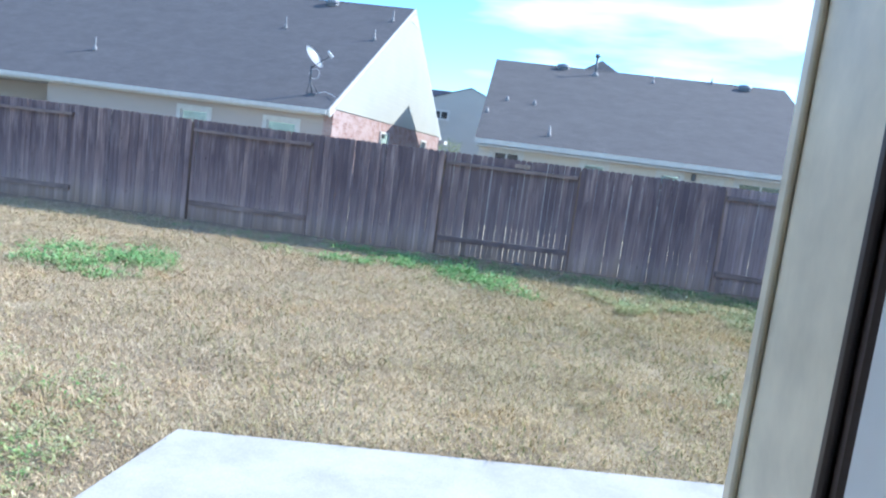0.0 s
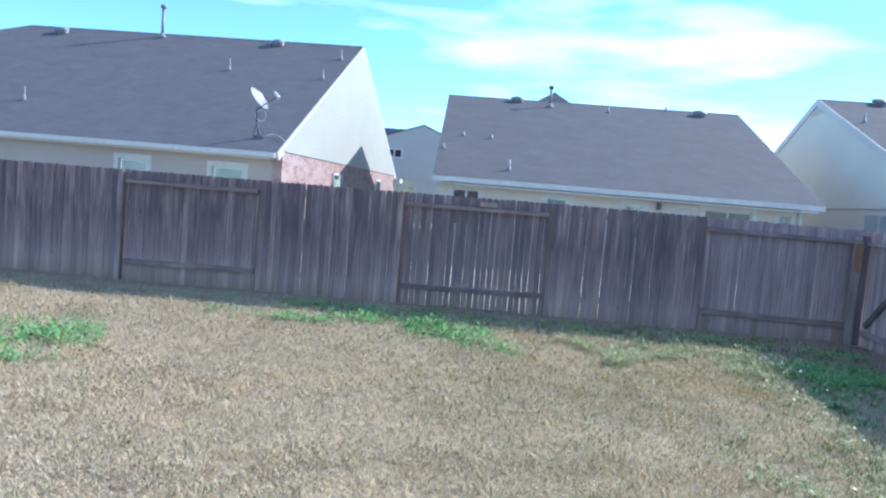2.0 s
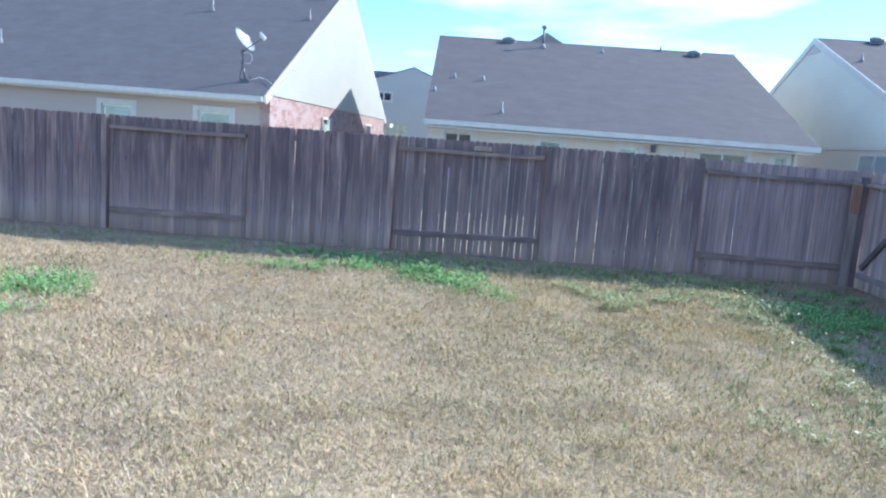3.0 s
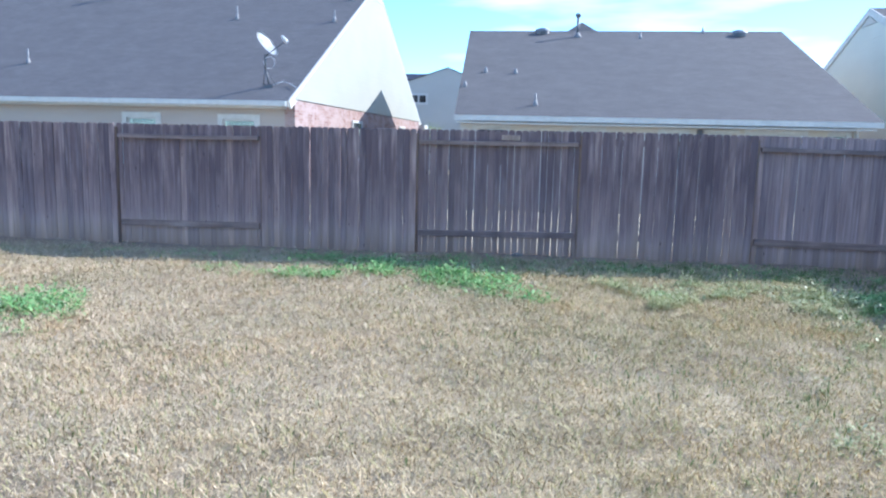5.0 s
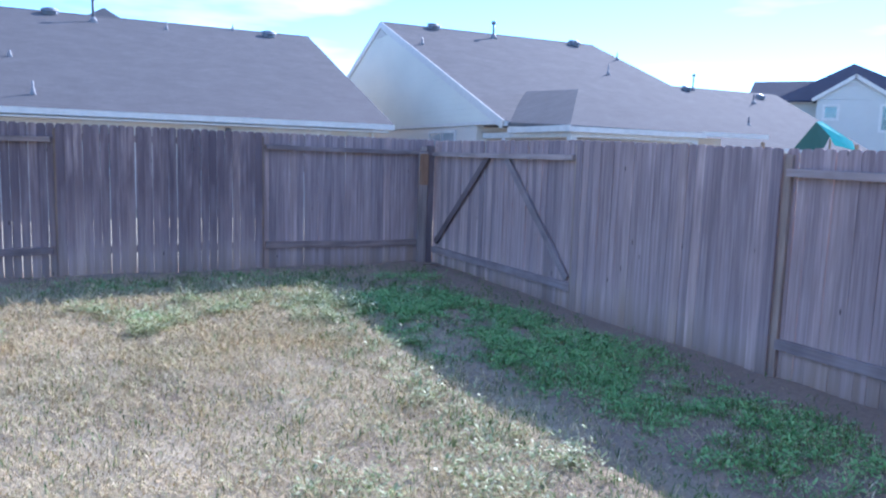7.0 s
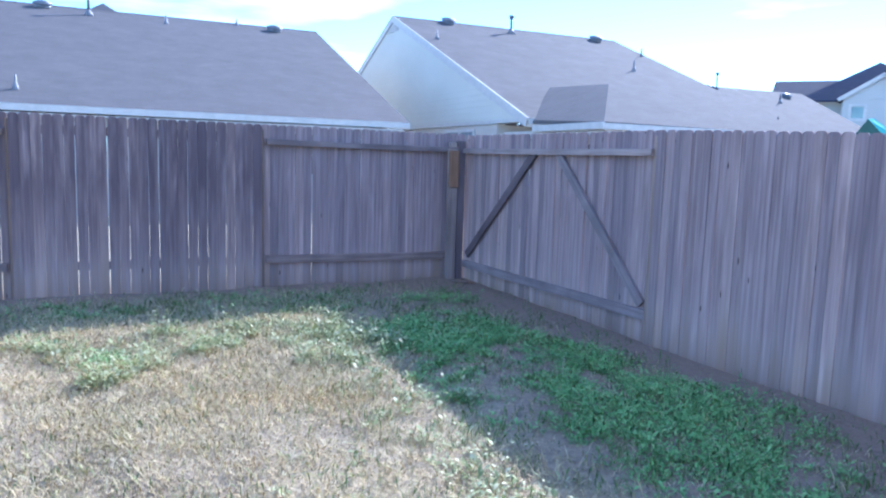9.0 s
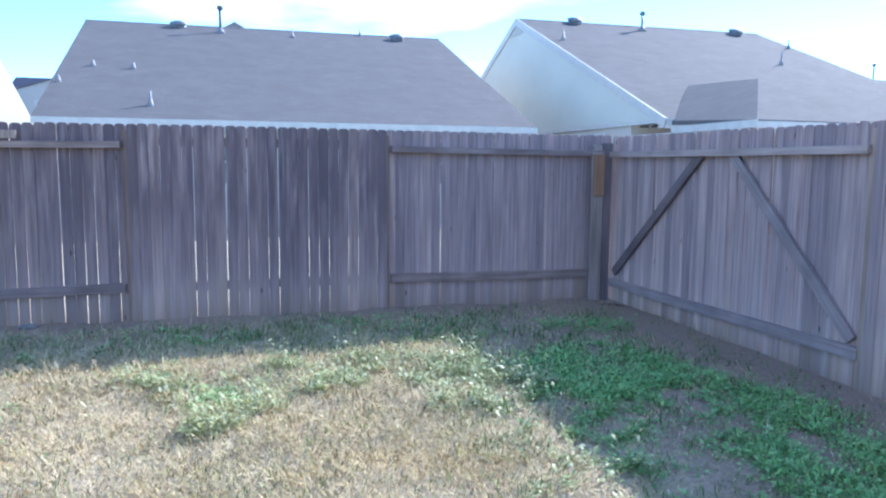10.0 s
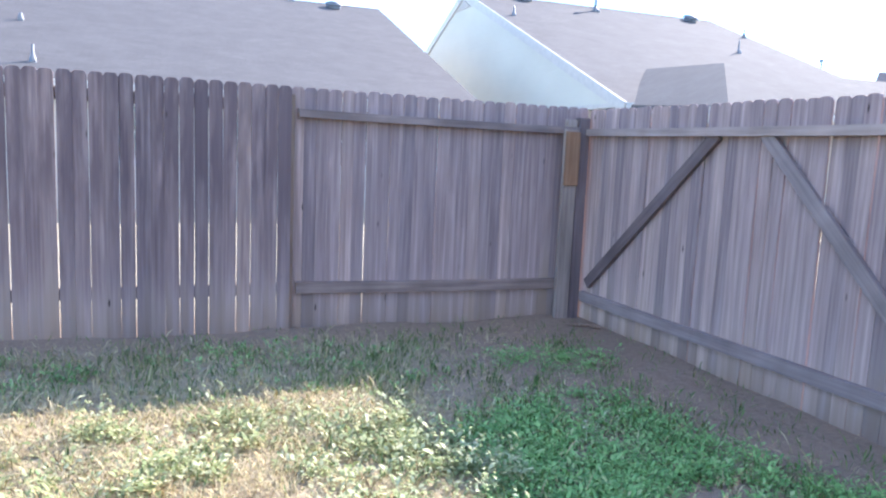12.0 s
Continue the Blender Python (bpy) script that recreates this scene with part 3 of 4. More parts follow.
for k in range(5):
    ya, yb = RIGHT_POSTS[k], RIGHT_POSTS[k + 1]
    L = math.hypot(yb - ya, right_x(yb) - right_x(ya))
    br = ((0.14, 0.30, 1.5, 1.565), (L - 0.11, 0.24, 1.9, 1.565)) if k == 0 else ()
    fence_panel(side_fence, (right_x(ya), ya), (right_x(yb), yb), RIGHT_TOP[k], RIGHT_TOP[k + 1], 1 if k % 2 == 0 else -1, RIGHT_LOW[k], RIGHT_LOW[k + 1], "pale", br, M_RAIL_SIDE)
for k in range(1, 6):
    fence_post(side_fence, right_x(RIGHT_POSTS[k]) + 0.03, RIGHT_POSTS[k] - 0.02 * (-1) ** k, RIGHT_TOP[k] - 0.05, M_POST_TAN, turn=4.5)


# ---- houses ----
def wall_xz(x0, x1, y, z0, z1, openings=(), thick=0.16):
    """A wall facing the yard with openings (x0, x1, z0, z1) cut through it."""
    bm = bmesh.new()
    xs = sorted({x0, x1, *[v for o in openings for v in o[:2]]})
    zs = sorted({z0, z1, *[v for o in openings for v in o[2:]]})
    for a, b in zip(xs, xs[1:]):
        for c, d in zip(zs, zs[1:]):
            mx, mz = (a + b) / 2, (c + d) / 2
            if not any(o[0] < mx < o[1] and o[2] < mz < o[3] for o in openings):
                box(bm, a, b, y, y + thick, c, d)
    bmesh.ops.remove_doubles(bm, verts=list(bm.verts), dist=0.0005)
    return bm


def window_xz(house, x0, x1, y, z0, z1, panes=2, trim=0.14, blind=0.5, sash=True):
    """A framed window in a wall that faces the yard: trim, frame, panes, blind."""
    bm = bmesh.new()
    for a, b, c, d in ((x0 - trim, x0, z0 - trim, z1 + trim), (x1, x1 + trim, z0 - trim, z1 + trim), (x0, x1, z1, z1 + trim), (x0, x1, z0 - trim, z0)):
        box(bm, a, b, y - 0.03, y + 0.02, c, d)
    win = part("window", bm, M_FRAME, house, "white trimmed window")
    fr = bmesh.new()
    w = 0.045
    for a, b, c, d in ((x0, x0 + w, z0, z1), (x1 - w, x1, z0, z1), (x0 + w, x1 - w, z1 - w, z1), (x0 + w, x1 - w, z0, z0 + w)):
        box(fr, a, b, y + 0.03, y + 0.09, c, d)
    for i in range(1, panes):
        m = x0 + (x1 - x0) * i / panes
        box(fr, m - 0.03, m + 0.03, y + 0.028, y + 0.092, z0 + w, z1 - w)
    if sash:
        m = (z0 + z1) / 2
        box(fr, x0 + w, x1 - w, y + 0.04, y + 0.08, m - 0.025, m + 0.025)
    part("frame", fr, M_FRAME, win)
    for i in range(panes):
        a, b = x0 + (x1 - x0) * i / panes, x0 + (x1 - x0) * (i + 1) / panes
        part("pane", boxed(a + 0.02, b - 0.02, y + 0.055, y + 0.063, z0 + 0.03, z1 - 0.03), M_GLASS if blind else M_GLASS_DARK, win)
    if blind:
        part("blind", boxed(x0 + 0.05, x1 - 0.05, y + 0.1, y + 0.11, z1 - 0.05 - blind * (z1 - z0), z1 - 0.05), M_BLIND, win)
    return win


def turtle_vent(roof, x, y, z, slope):
    """A low round-topped roof ventilator."""
    bm = bmesh.new()
    for (h, r), (h1, r1) in zip(((0.0, 0.26), (0.1, 0.25), (0.13, 0.31), (0.19, 0.27)), ((0.1, 0.25), (0.13, 0.31), (0.19, 0.27), (0.24, 0.1))):
        tube(bm, (0, 0, h), (0, 0, h1), r, r1, 14)
    return part("roof_vent", bm, M_GALV, roof, "low round metal roof vent", at=pose(x, y, z - 0.02, math.degrees(math.atan(slope)) * 0.85, 0, 0))


def vent_pipe(roof, x, y, z, h, r=0.03, cap=False, material=None):
    """A plumbing vent with its cone of flashing."""
    bm = bmesh.new()
    tube(bm, (0, 0, -0.15), (0, 0, h), r * 0.85, r * 0.85, 10)
    if cap:
        tube(bm, (0, 0, h), (0, 0, h + 0.04), r * 1.2, r * 1.9, 10)
        tube(bm, (0, 0, h + 0.04), (0, 0, h + 0.14), r * 1.9, r * 1.6, 10)
    pipe = part("vent_pipe", bm, material or M_GALV, roof, at=pose(x, y, z))
    bm = bmesh.new()
    tube(bm, (0, -0.02, -0.12), (0, 0, 0.16), r * 3.6, r * 1.1, 12)
    box(bm, -0.17, 0.17, -0.2, 0.16, -0.13, -0.09)
    part("flashing", bm, M_FLASHING, pipe)
    return pipe


def gable_slopes(house, xe0, xe1, xr0, xr1, ye, ze, yr, zr, yb, material, thick=0.12):
    """Two roof slopes that meet in a ridge along x. Returns the slope that faces the yard."""
    front = part("roof", slab([(xe0, ye, ze), (xe1, ye, ze), (xr1, yr, zr), (xr0, yr, zr)], thick), material, house, "weathered grey asphalt shingle roof")
    part("roof", slab([(xr0, yr, zr), (xr1, yr, zr), (xe1, yb, ze), (xe0, yb, ze)], thick), material, house)
    part("fascia", boxed(xe0, xe1, ye - 0.03, ye + 0.015, ze - 0.15, ze - 0.004), M_TRIM, house, "off-white fascia board")
    sl = (zr - ze) / (yr - ye)
    cap = prism_x([(yr - 0.16, zr - 0.16 * sl + 0.012), (yr, zr + 0.014), (yr + 0.16, zr - 0.16 * sl + 0.012), (yr, zr - 0.02)], xr0, xr1)
    part("ridge_cap", cap, material, house)
    return front


def rake(house, xa, ya, za, xb, yb, zb):
    """A sloping barge board along a gable edge."""
    a, b = Vector((xa, ya, za)), Vector((xb, yb, zb))
    d = b - a
    q = d.to_track_quat("X", "Z").to_matrix().to_4x4()
    part("barge_board", boxed(0, d.length, -0.025, 0.025, -0.24, 0.012), M_TRIM, house, at=Matrix.Translation(a) @ q)


# brick and siding house behind the fence
def house_one():
    h = group_thing("house", pose(0, 0, 0), "one-storey house with brick side, pale gable and grey shingle roof", "house", "houses behind the fence")
    XE, YE, ZE, YR, ZR, YB = -12.28, 8.1, 2.6, 17.9, 7.57, 28.0
    s = (ZR - ZE) / (YR - YE)
    wins = [(-17.23, -16.34, 0.9, 2.11), (-14.37, -13.43, 0.9, 2.1)]
    part("wall", wall_xz(-21.9, -12.56, 8.6, -0.4, 2.5, wins), M_SIDING_BEIGE, h, "beige lap siding wall")
    part("wall", wall_xz(-34.5, -21.9, 10.6, -0.4, 2.5), M_SIDING_BEIGE, h)
    part("wall", boxed(-21.9, -21.74, 8.76, 10.6, -0.4, 2.5), M_SIDING_BEIGE, h)
    part("soffit", boxed(-34.5, -12.5, 8.13, 11.0, 2.405, 2.455), M_TRIM, h)
    part("porch_post", boxed(-26.1, -25.95, 8.5, 8.65, -0.4, 2.34), M_TRIM, h)
    for w in wins:
        window_xz(h, w[0], w[1], 8.6, w[2], w[3], panes=1, blind=0.93)
    part("brick_wall", boxed(-12.5, -12.27, 8.55, 27.5, -0.4, 2.66), M_BRICK, h, "red and tan brick side wall")
    part("brick_wall", boxed(-12.56, -12.5, 8.55, 8.76, -0.4, 2.4), M_BRICK, h)
    part("gable", prism_x([(8.5, 2.665), (27.6, 2.665), (YR, ZR - 0.06)], -12.42, -12.235), M_SIDING_GABLE, h, "pale cream siding gable")
    louvre = part("gable_vent", prism_x([(YR - 0.75, ZR - 0.62), (YR + 0.75, ZR - 0.62), (YR, ZR - 0.25)], -12.235, -12.222), M_TRIM, h)
    for i in range(3):
        part("slat", boxed(-12.222, -12.21, YR - 0.5 + 0.15 * i, YR + 0.5 - 0.15 * i, ZR - 0.58 + 0.08 * i, ZR - 0.55 + 0.08 * i), M_FRAME, louvre)
    for y0, y1 in ((14.4, 15.6), (22.4, 23.5)):
        bm = bmesh.new()
        for a, b, c, d in ((y0 - 0.08, y0, 0.9, 2.3), (y1, y1 + 0.08, 0.9, 2.3), (y0, y1, 2.22, 2.3), (y0, y1, 0.9, 0.98)):
            box(bm, -12.27, -12.22, a, b, c, d)
        w = part("window", bm, M_FRAME, h)
        part("pane", boxed(-12.266, -12.25, y0, y1, 0.98, 2.22), M_GLASS_DARK, w)
        part("frame", boxed(-12.266, -12.23, y0, y1, 1.58, 1.64), M_FRAME, w)
    XL = -26.8
    roof = part("roof", slab([(-36.0, YE, ZE), (XE, YE, ZE), (XE, YR, ZR), (XL, YR, ZR)], 0.12), M_ROOF_A, h, "grey-brown asphalt shingle roof")
    part("roof", slab([(XL, YR, ZR), (XE, YR, ZR), (XE, YB, ZE), (-36.0, YB, ZE)], 0.12), M_ROOF_A, h)
    part("roof", slab([(-36.0, YE, ZE), (XL, YR, ZR), (-36.0, YB, ZE)], 0.12), M_ROOF_A, h)
    part("fascia", boxed(-36.0, XE, YE - 0.03, YE + 0.015, ZE - 0.16, ZE - 0.004), M_TRIM, h, "off-white fascia board")
    part("gutter", boxed(-36.0, XE - 0.05, YE - 0.13, YE - 0.034, ZE - 0.14, ZE - 0.02), M_TRIM, h)
    part("ridge_cap", prism_x([(YR - 0.16, ZR - 0.16 * s + 0.012), (YR, ZR + 0.014), (YR + 0.16, ZR - 0.16 * s + 0.012), (YR, ZR - 0.02)], XL, XE), M_ROOF_A, h)
    rake(h, XE, YE, ZE, XE, YR, ZR)
    rake(h, XE, YB, ZE, XE, YR, ZR)
    part("eave_return", boxed(-12.3, -11.95, 27.4, 28.4, 2.3, 2.5), M_TRIM, h)

    def on(y):
        return ZE + s * (y - YE)

    for x, y in ((-24.86, 17.2), (-15.72, 17.4)):
        turtle_vent(roof, x, y, on(y), s)
    vent_pipe(roof, -20.69, 17.5, on(17.5), 1.15, 0.07, True)
    for x, y, t in ((-21.55, 10.38, 0.42), (-16.38, 14.25, 0.42), (-12.75, 16.18, 0.4), (-12.8, 14.0, 0.36), (-26.5, 14.7, 0.3)):
        vent_pipe(roof, x, y, on(y), t)
    return h


house_one()


def satellite_dish():
    base = Vector((-13.15, 8.95, 3.05))
    d = group_thing("satellite_dish", pose(*base), "grey satellite dish on a mast on the shingle roof", "satellite dish")
    part("foot", boxed(-0.13, 0.13, -0.08, 0.08, -0.1, 0.03, bevel=0.01), M_DARKMETAL, d)
    bm = bmesh.new()
    tube(bm, (0, 0, 0), (-0.1, 0, 0.45), 0.03)
    tube(bm, (-0.1, 0, 0.43), (-0.12, 0, 0.85), 0.03)
    part("mast", bm, M_DARKMETAL, d)
    for sx in (-0.22, 0.16):
        part("strut", tube(bmesh.new(), (sx, 0.1, 0.0), (-0.11, 0, 0.5), 0.012, sides=6), M_DARKMETAL, d)
    bm = bmesh.new()
    rings = []
    for i in range(6):
        r = i / 5
        rings.append([bm.verts.new((0.39 * r * math.cos(a), 0.43 * r * math.sin(a), 0.1 * r * r)) for a in (2 * math.pi * k / 28 for k in range(28))] if i else [bm.verts.new((0, 0, 0))])
    for k in range(28):
        bm.faces.new((rings[0][0], rings[1][k], rings[1][(k + 1) % 28]))
    for a, b in zip(rings[1:], rings[2:]):
        for k in range(28):
            bm.faces.new((a[k], b[k], b[(k + 1) % 28], a[(k + 1) % 28]))
    bmesh.ops.solidify(bm, geom=list(bm.faces), thickness=0.012)
    for f in bm.faces:
        f.smooth = True
    face = Vector((0.8, -0.1, 0.56)).normalized().to_track_quat("Z", "X").to_matrix().to_4x4()
    part("reflector", bm, M_DISH, d, "pale grey oval reflector", at=Matrix.Translation((-0.12, 0.0, 1.08)) @ face)
    part("arm", tube(bmesh.new(), (-0.1, 0, 0.8), (0.42, 0.12, 1.22), 0.014, sides=8), M_DARKMETAL, d)
    bm = bmesh.new()
    tube(bm, (0.36, 0.1, 1.3), (0.48, 0.13, 1.18), 0.045, 0.06, 12)
    tube(bm, (0.38, -0.02, 1.34), (0.46, 0.03, 1.24), 0.035, 0.045, 12)
    part("receiver", bm, M_DISH, d)
    cu = bmesh.new()
    pts = [(-0.08 + 0.16 * math.sin(t) + 0.1, -0.02, 0.62 + 0.16 * math.cos(t)) for t in (2 * math.pi * k / 16 for k in range(17))]
    for a, b in zip(pts, pts[1:]):
        tube(cu, a, b, 0.007, sides=5)
    part("cable_loop", cu, M_DISH, d)
    lay = bmesh.new()
    pts = [(0.05, 0.0, 0.0), (0.35, 0.1, 0.12), (0.6, 0.05, 0.06), (0.85, -0.2, -0.06)]
    for a, b in zip(pts, pts[1:]):
        tube(lay, a, b, 0.008, sides=5)
    part("cable", lay, M_DISH, d)
    return d


satellite_dish()


def house_two():
    h = group_thing("house", pose(0, 0, 0), "one-storey cream house with a broad grey shingle roof", "house", "houses behind the fence")
    YE, ZE, YR, ZR, YB = 9.6, 2.38, 20.8, 6.28, 32.0
    s = (ZR - ZE) / (YR - YE)
    k = (10.25 + 11.9) / (8.85 + 11.9)

    def wx(x):
        return -5.45 + (x + 5.45) * k

    wins = [(-7.46, -6.65, 0.95, 2.05), (-4.64, -3.99, 0.95, 2.02), (-2.3, -1.74, 0.95, 2.0), (-0.01, 1.33, 0.95, 2.03), (2.1, 2.42, 0.95, 2.05)]
    door = (wx(-1.4), wx(-0.72), -0.3, 2.04)
    part("wall", wall_xz(-7.95, 2.72, 10.25, -0.4, 2.3, wins + [door]), M_SIDING_CREAM, h, "cream lap siding wall")
    for i, w in enumerate(wins):
        window_xz(h, w[0], w[1], 10.25, w[2], w[3], panes=2 if i in (0, 3) else 1, blind=0.0 if i in (0, 3) else 0.93)
    part("door", boxed(door[0], door[1], 10.3, 10.36, -0.3, 2.04), M_TRIM, h)
    part("door_trim", boxed(door[0] - 0.1, door[1] + 0.1, 10.2, 10.249, 2.04, 2.13), M_TRIM, h)
    part("wall_lamp", boxed(wx(-1.6) - 0.06, wx(-1.6) + 0.06, 10.1, 10.249, 1.9, 2.12, bevel=0.01), M_DARKMETAL, h)
    part("wall", boxed(-7.95, -7.8, 10.41, 31.4, -0.4, 2.3), M_SIDING_CREAM, h)
    part("wall", boxed(2.57, 2.72, 10.41, 31.4, -0.4, 2.3), M_SIDING_CREAM, h)
    part("gable", prism_x([(10.3, 2.3), (31.3, 2.3), (YR, ZR - 0.3)], -7.98, -7.8), M_SIDING_CREAM, h)
    part("gable", prism_x([(10.3, 2.3), (31.3, 2.3), (YR, ZR - 0.3)], 2.57, 2.75), M_SIDING_CREAM, h)
    part("soffit", boxed(-8.0, 2.95, 9.62, 10.25, 2.16, 2.2), M_TRIM, h)
    part("downspout", boxed(2.61, 2.7, 10.12, 10.22, -0.3, 2.2, bevel=0.01), M_TRIM, h)
    roof = gable_slopes(h, -8.04, 3.1, -8.95, 3.5, YE, ZE, YR, ZR, YB, M_ROOF_B)
    bm = slab([(-6.3, 23.8, 4.55), (-6.3, 26.0, 6.2), (-4.1, 28.2, 7.82), (-1.9, 26.0, 6.2), (-1.9, 23.8, 4.55)][::-1], 0.1)
    part("front_gable_roof", bm, M_ROOF_B, h)

    def on(y):
        return ZE + s * (y - YE)

    def spot(x, y):
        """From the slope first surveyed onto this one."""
        return -5.45 + (x + 5.45) * (1.07 + 0.05 * (y - 8.35) / 9.15), YE + (y - 8.35) * (YR - YE) / 9.15

    for x, y in (spot(-5.86, 17.15), spot(0.97, 16.9)):
        turtle_vent(roof, x, y, on(y), s)
    x, y = spot(-4.61, 16.64)
    vent_pipe(roof, x, y, on(y), 0.75, 0.06, True, M_PIPE)
    for px, py, t in ((-2.44, 16.46, 0.3), (-7.44, 12.09, 0.13), (-6.52, 12.0, 0.13), (-7.9, 10.68, 0.12), (-5.81, 9.18, 0.32), (-0.19, 17.3, 0.22)):
        x, y = spot(px, py)
        vent_pipe(roof, x, y, on(y), t)
    return h


house_two()


def house_three():
    h = group_thing("house", pose(0, 0, 0), "pale house with a shaded gable and a grey hipped porch roof", "house", "houses behind the fence")
    X0, X1, YE, ZE, YR, ZR, YB = 6.12, 16.6, 8.75, 2.62, 19.3, 6.92, 30.0
    s = (ZR - ZE) / (YR - YE)
    part("gable", prism_x([(9.0, 2.64), (29.8, 2.64), (YR, ZR - 0.1)], 6.15, 6.46), M_SIDING_WHITE, h, "pale siding gable in shade")
    part("frieze", boxed(6.14, 6.46, 9.2, 29.6, 2.54, 2.636), M_TRIM, h)
    part("side_wall", boxed(6.2, 6.46, 10.6, 29.6, -0.4, 2.536), M_SIDING_CREAM, h)
    part("wall", wall_xz(6.46, 16.3, 10.6, -0.4, 2.5, [(8.6, 10.6, -0.3, 2.05)]), M_SIDING_CREAM, h)
    part("patio_glass", boxed(8.6, 10.6, 10.66, 10.68, -0.3, 2.05), M_GLASS_DARK, h)
    for y0, y1 in ((12.1, 12.98), (13.12, 14.1)):
        bm = bmesh.new()
        for a, b, c, d in ((y0 - 0.09, y0, 0.9, 2.42), (y1, y1 + 0.09, 0.9, 2.42), (y0, y1, 2.33, 2.42), (y0, y1, 0.9, 1.0)):
            box(bm, 6.15, 6.199, a, b, c, d)
        w = part("window", bm, M_FRAME, h, "white trimmed window")
        part("pane", boxed(6.175, 6.196, y0, y1, 1.0, 2.33), M_GLASS_PALE, w)
    roof = gable_slopes(h, X0, X1, X0, X1, YE, ZE, YR, ZR, YB, M_ROOF_B)
    rake(h, X0, YE, ZE, X0, YR, ZR)
    rake(h, X0, YB, ZE, X0, YR, ZR)
    part("gable_vent", prism_x([(YR - 0.7, ZR - 0.62), (YR + 0.7, ZR - 0.62), (YR, ZR - 0.28)], 6.125, 6.148), M_SIDING_GREY, h, "grey louvred triangle")
    # hipped porch roof towards the yard
    A, B, C, D = (6.25, 5.6, 2.43), (10.7, 5.6, 2.4), (6.25, 8.9, 2.58), (10.7, 9.2, 2.52)
    P, Q, R, S = (8.35, 8.35, 3.62), (9.6, 8.35, 3.6), (8.41, 11.4, 3.76), (9.6, 11.4, 3.74)
    porch = part("porch_roof", slab([C, A, P, R], 0.1), M_ROOF_B, h, "hipped porch roof")
    for f in ([A, B, Q, P], [B, D, S, Q], [P, Q, S, R]):
        part("porch_slope", slab(f, 0.1), M_ROOF_B, porch)
    part("porch_beam", boxed(6.4, 10.6, 5.75, 5.9, 2.14, 2.3), M_TRIM, porch)
    part("porch_beam", boxed(6.4, 6.55, 5.9, 10.55, 2.14, 2.3), M_TRIM, porch)
    part("porch_fascia", boxed(6.25, 10.7, 5.57, 5.6, 2.26, 2.4), M_TRIM, porch)
    part("porch_fascia", boxed(6.22, 6.25, 5.57, 8.7, 2.27, 2.43), M_TRIM, porch)
    for x, y in ((6.47, 5.82), (6.47, 9.2), (10.5, 5.82)):
        part("porch_post", boxed(x - 0.09, x + 0.09, y - 0.09, y + 0.09, -0.4, 2.14), M_TRIM, h)

    def on(y):
        return ZE + s * (y - YE)

    for x, y in ((8.38, 19.1), (15.3, 18.9)):
        turtle_vent(roof, x, y, on(y), s)
    vent_pipe(roof, 10.97, 18.6, on(18.6), 0.55, 0.06, True)
    for x, y, t in ((6.74, 16.37, 0.3), (14.03, 14.55, 0.4), (16.3, 17.0, 0.3)):
        vent_pipe(roof, x, y, on(y), t)
    back = group_thing("roof_mast", pose(6.6, 23.5, 5.2), "short pipe behind the gable edge", "vent pipe")
    part("pipe", tube(bmesh.new(), (0, 0, -0.5), (0, 0, 0.6), 0.05), M_PIPE, back)
    return h


house_three()


def house_four():
    h = group_thing("house", pose(0, 0, 0), "long low house with a sunlit grey shingle roof", "house", "houses behind the fence")
    YE, ZE, YR, ZR, YB = 15.0, 2.4, 24.0, 6.0, 33.0
    s = (ZR - ZE) / (YR - YE)
    part("wall", wall_xz(18.2, 30.8, 15.6, -0.4, 2.35, [(21.0, 22.6, 0.9, 2.0), (24.0, 25.2, 0.9, 2.0)]), M_SIDING_CREAM, h)
    for a, b in ((21.0, 22.6), (24.0, 25.2)):
        window_xz(h, a, b, 15.6, 0.9, 2.0, panes=2, blind=0.0)
    part("gable", prism_x([(15.6, 2.35), (32.4, 2.35), (YR, ZR - 0.2)], 18.2, 18.35), M_SIDING_CREAM, h)
    roof = part("roof", slab([(18.0, YE, ZE), (31.0, YE, ZE), (34.0, YR, ZR), (18.0, YR, ZR)], 0.12), M_ROOF_B, h, "grey shingle roof")
    part("roof", slab([(18.0, YR, ZR), (34.0, YR, ZR), (37.0, YB, ZE), (18.0, YB, ZE)], 0.12), M_ROOF_B, h)
    part("end_gable", slab([(30.7, YE + 0.3, ZE - 0.1), (36.6, YB - 0.3, ZE - 0.1), (33.7, YR, ZR - 0.15)], 0.12), M_SIDING_CREAM, h)
    part("fascia", boxed(18.0, 31.0, YE - 0.03, YE + 0.01, ZE - 0.2, ZE - 0.004), M_TRIM, h)

    def on(y):
        return ZE + s * (y - YE)

    for x, y in ((26.2, 23.4), (31.6, 23.0)):
        turtle_vent(roof, x, y, on(y), s)
    for x, y, t, c in ((26.8, 23.5, 0.75, True), (29.8, 21.8, 0.5, False), (24.2, 18.2, 0.4, False), (25.3, 17.8, 0.45, False), (24.0, 23.3, 0.4, False)):
        vent_pipe(roof, x, y, on(y), t, 0.05, c, M_PIPE)
    return h


house_four()


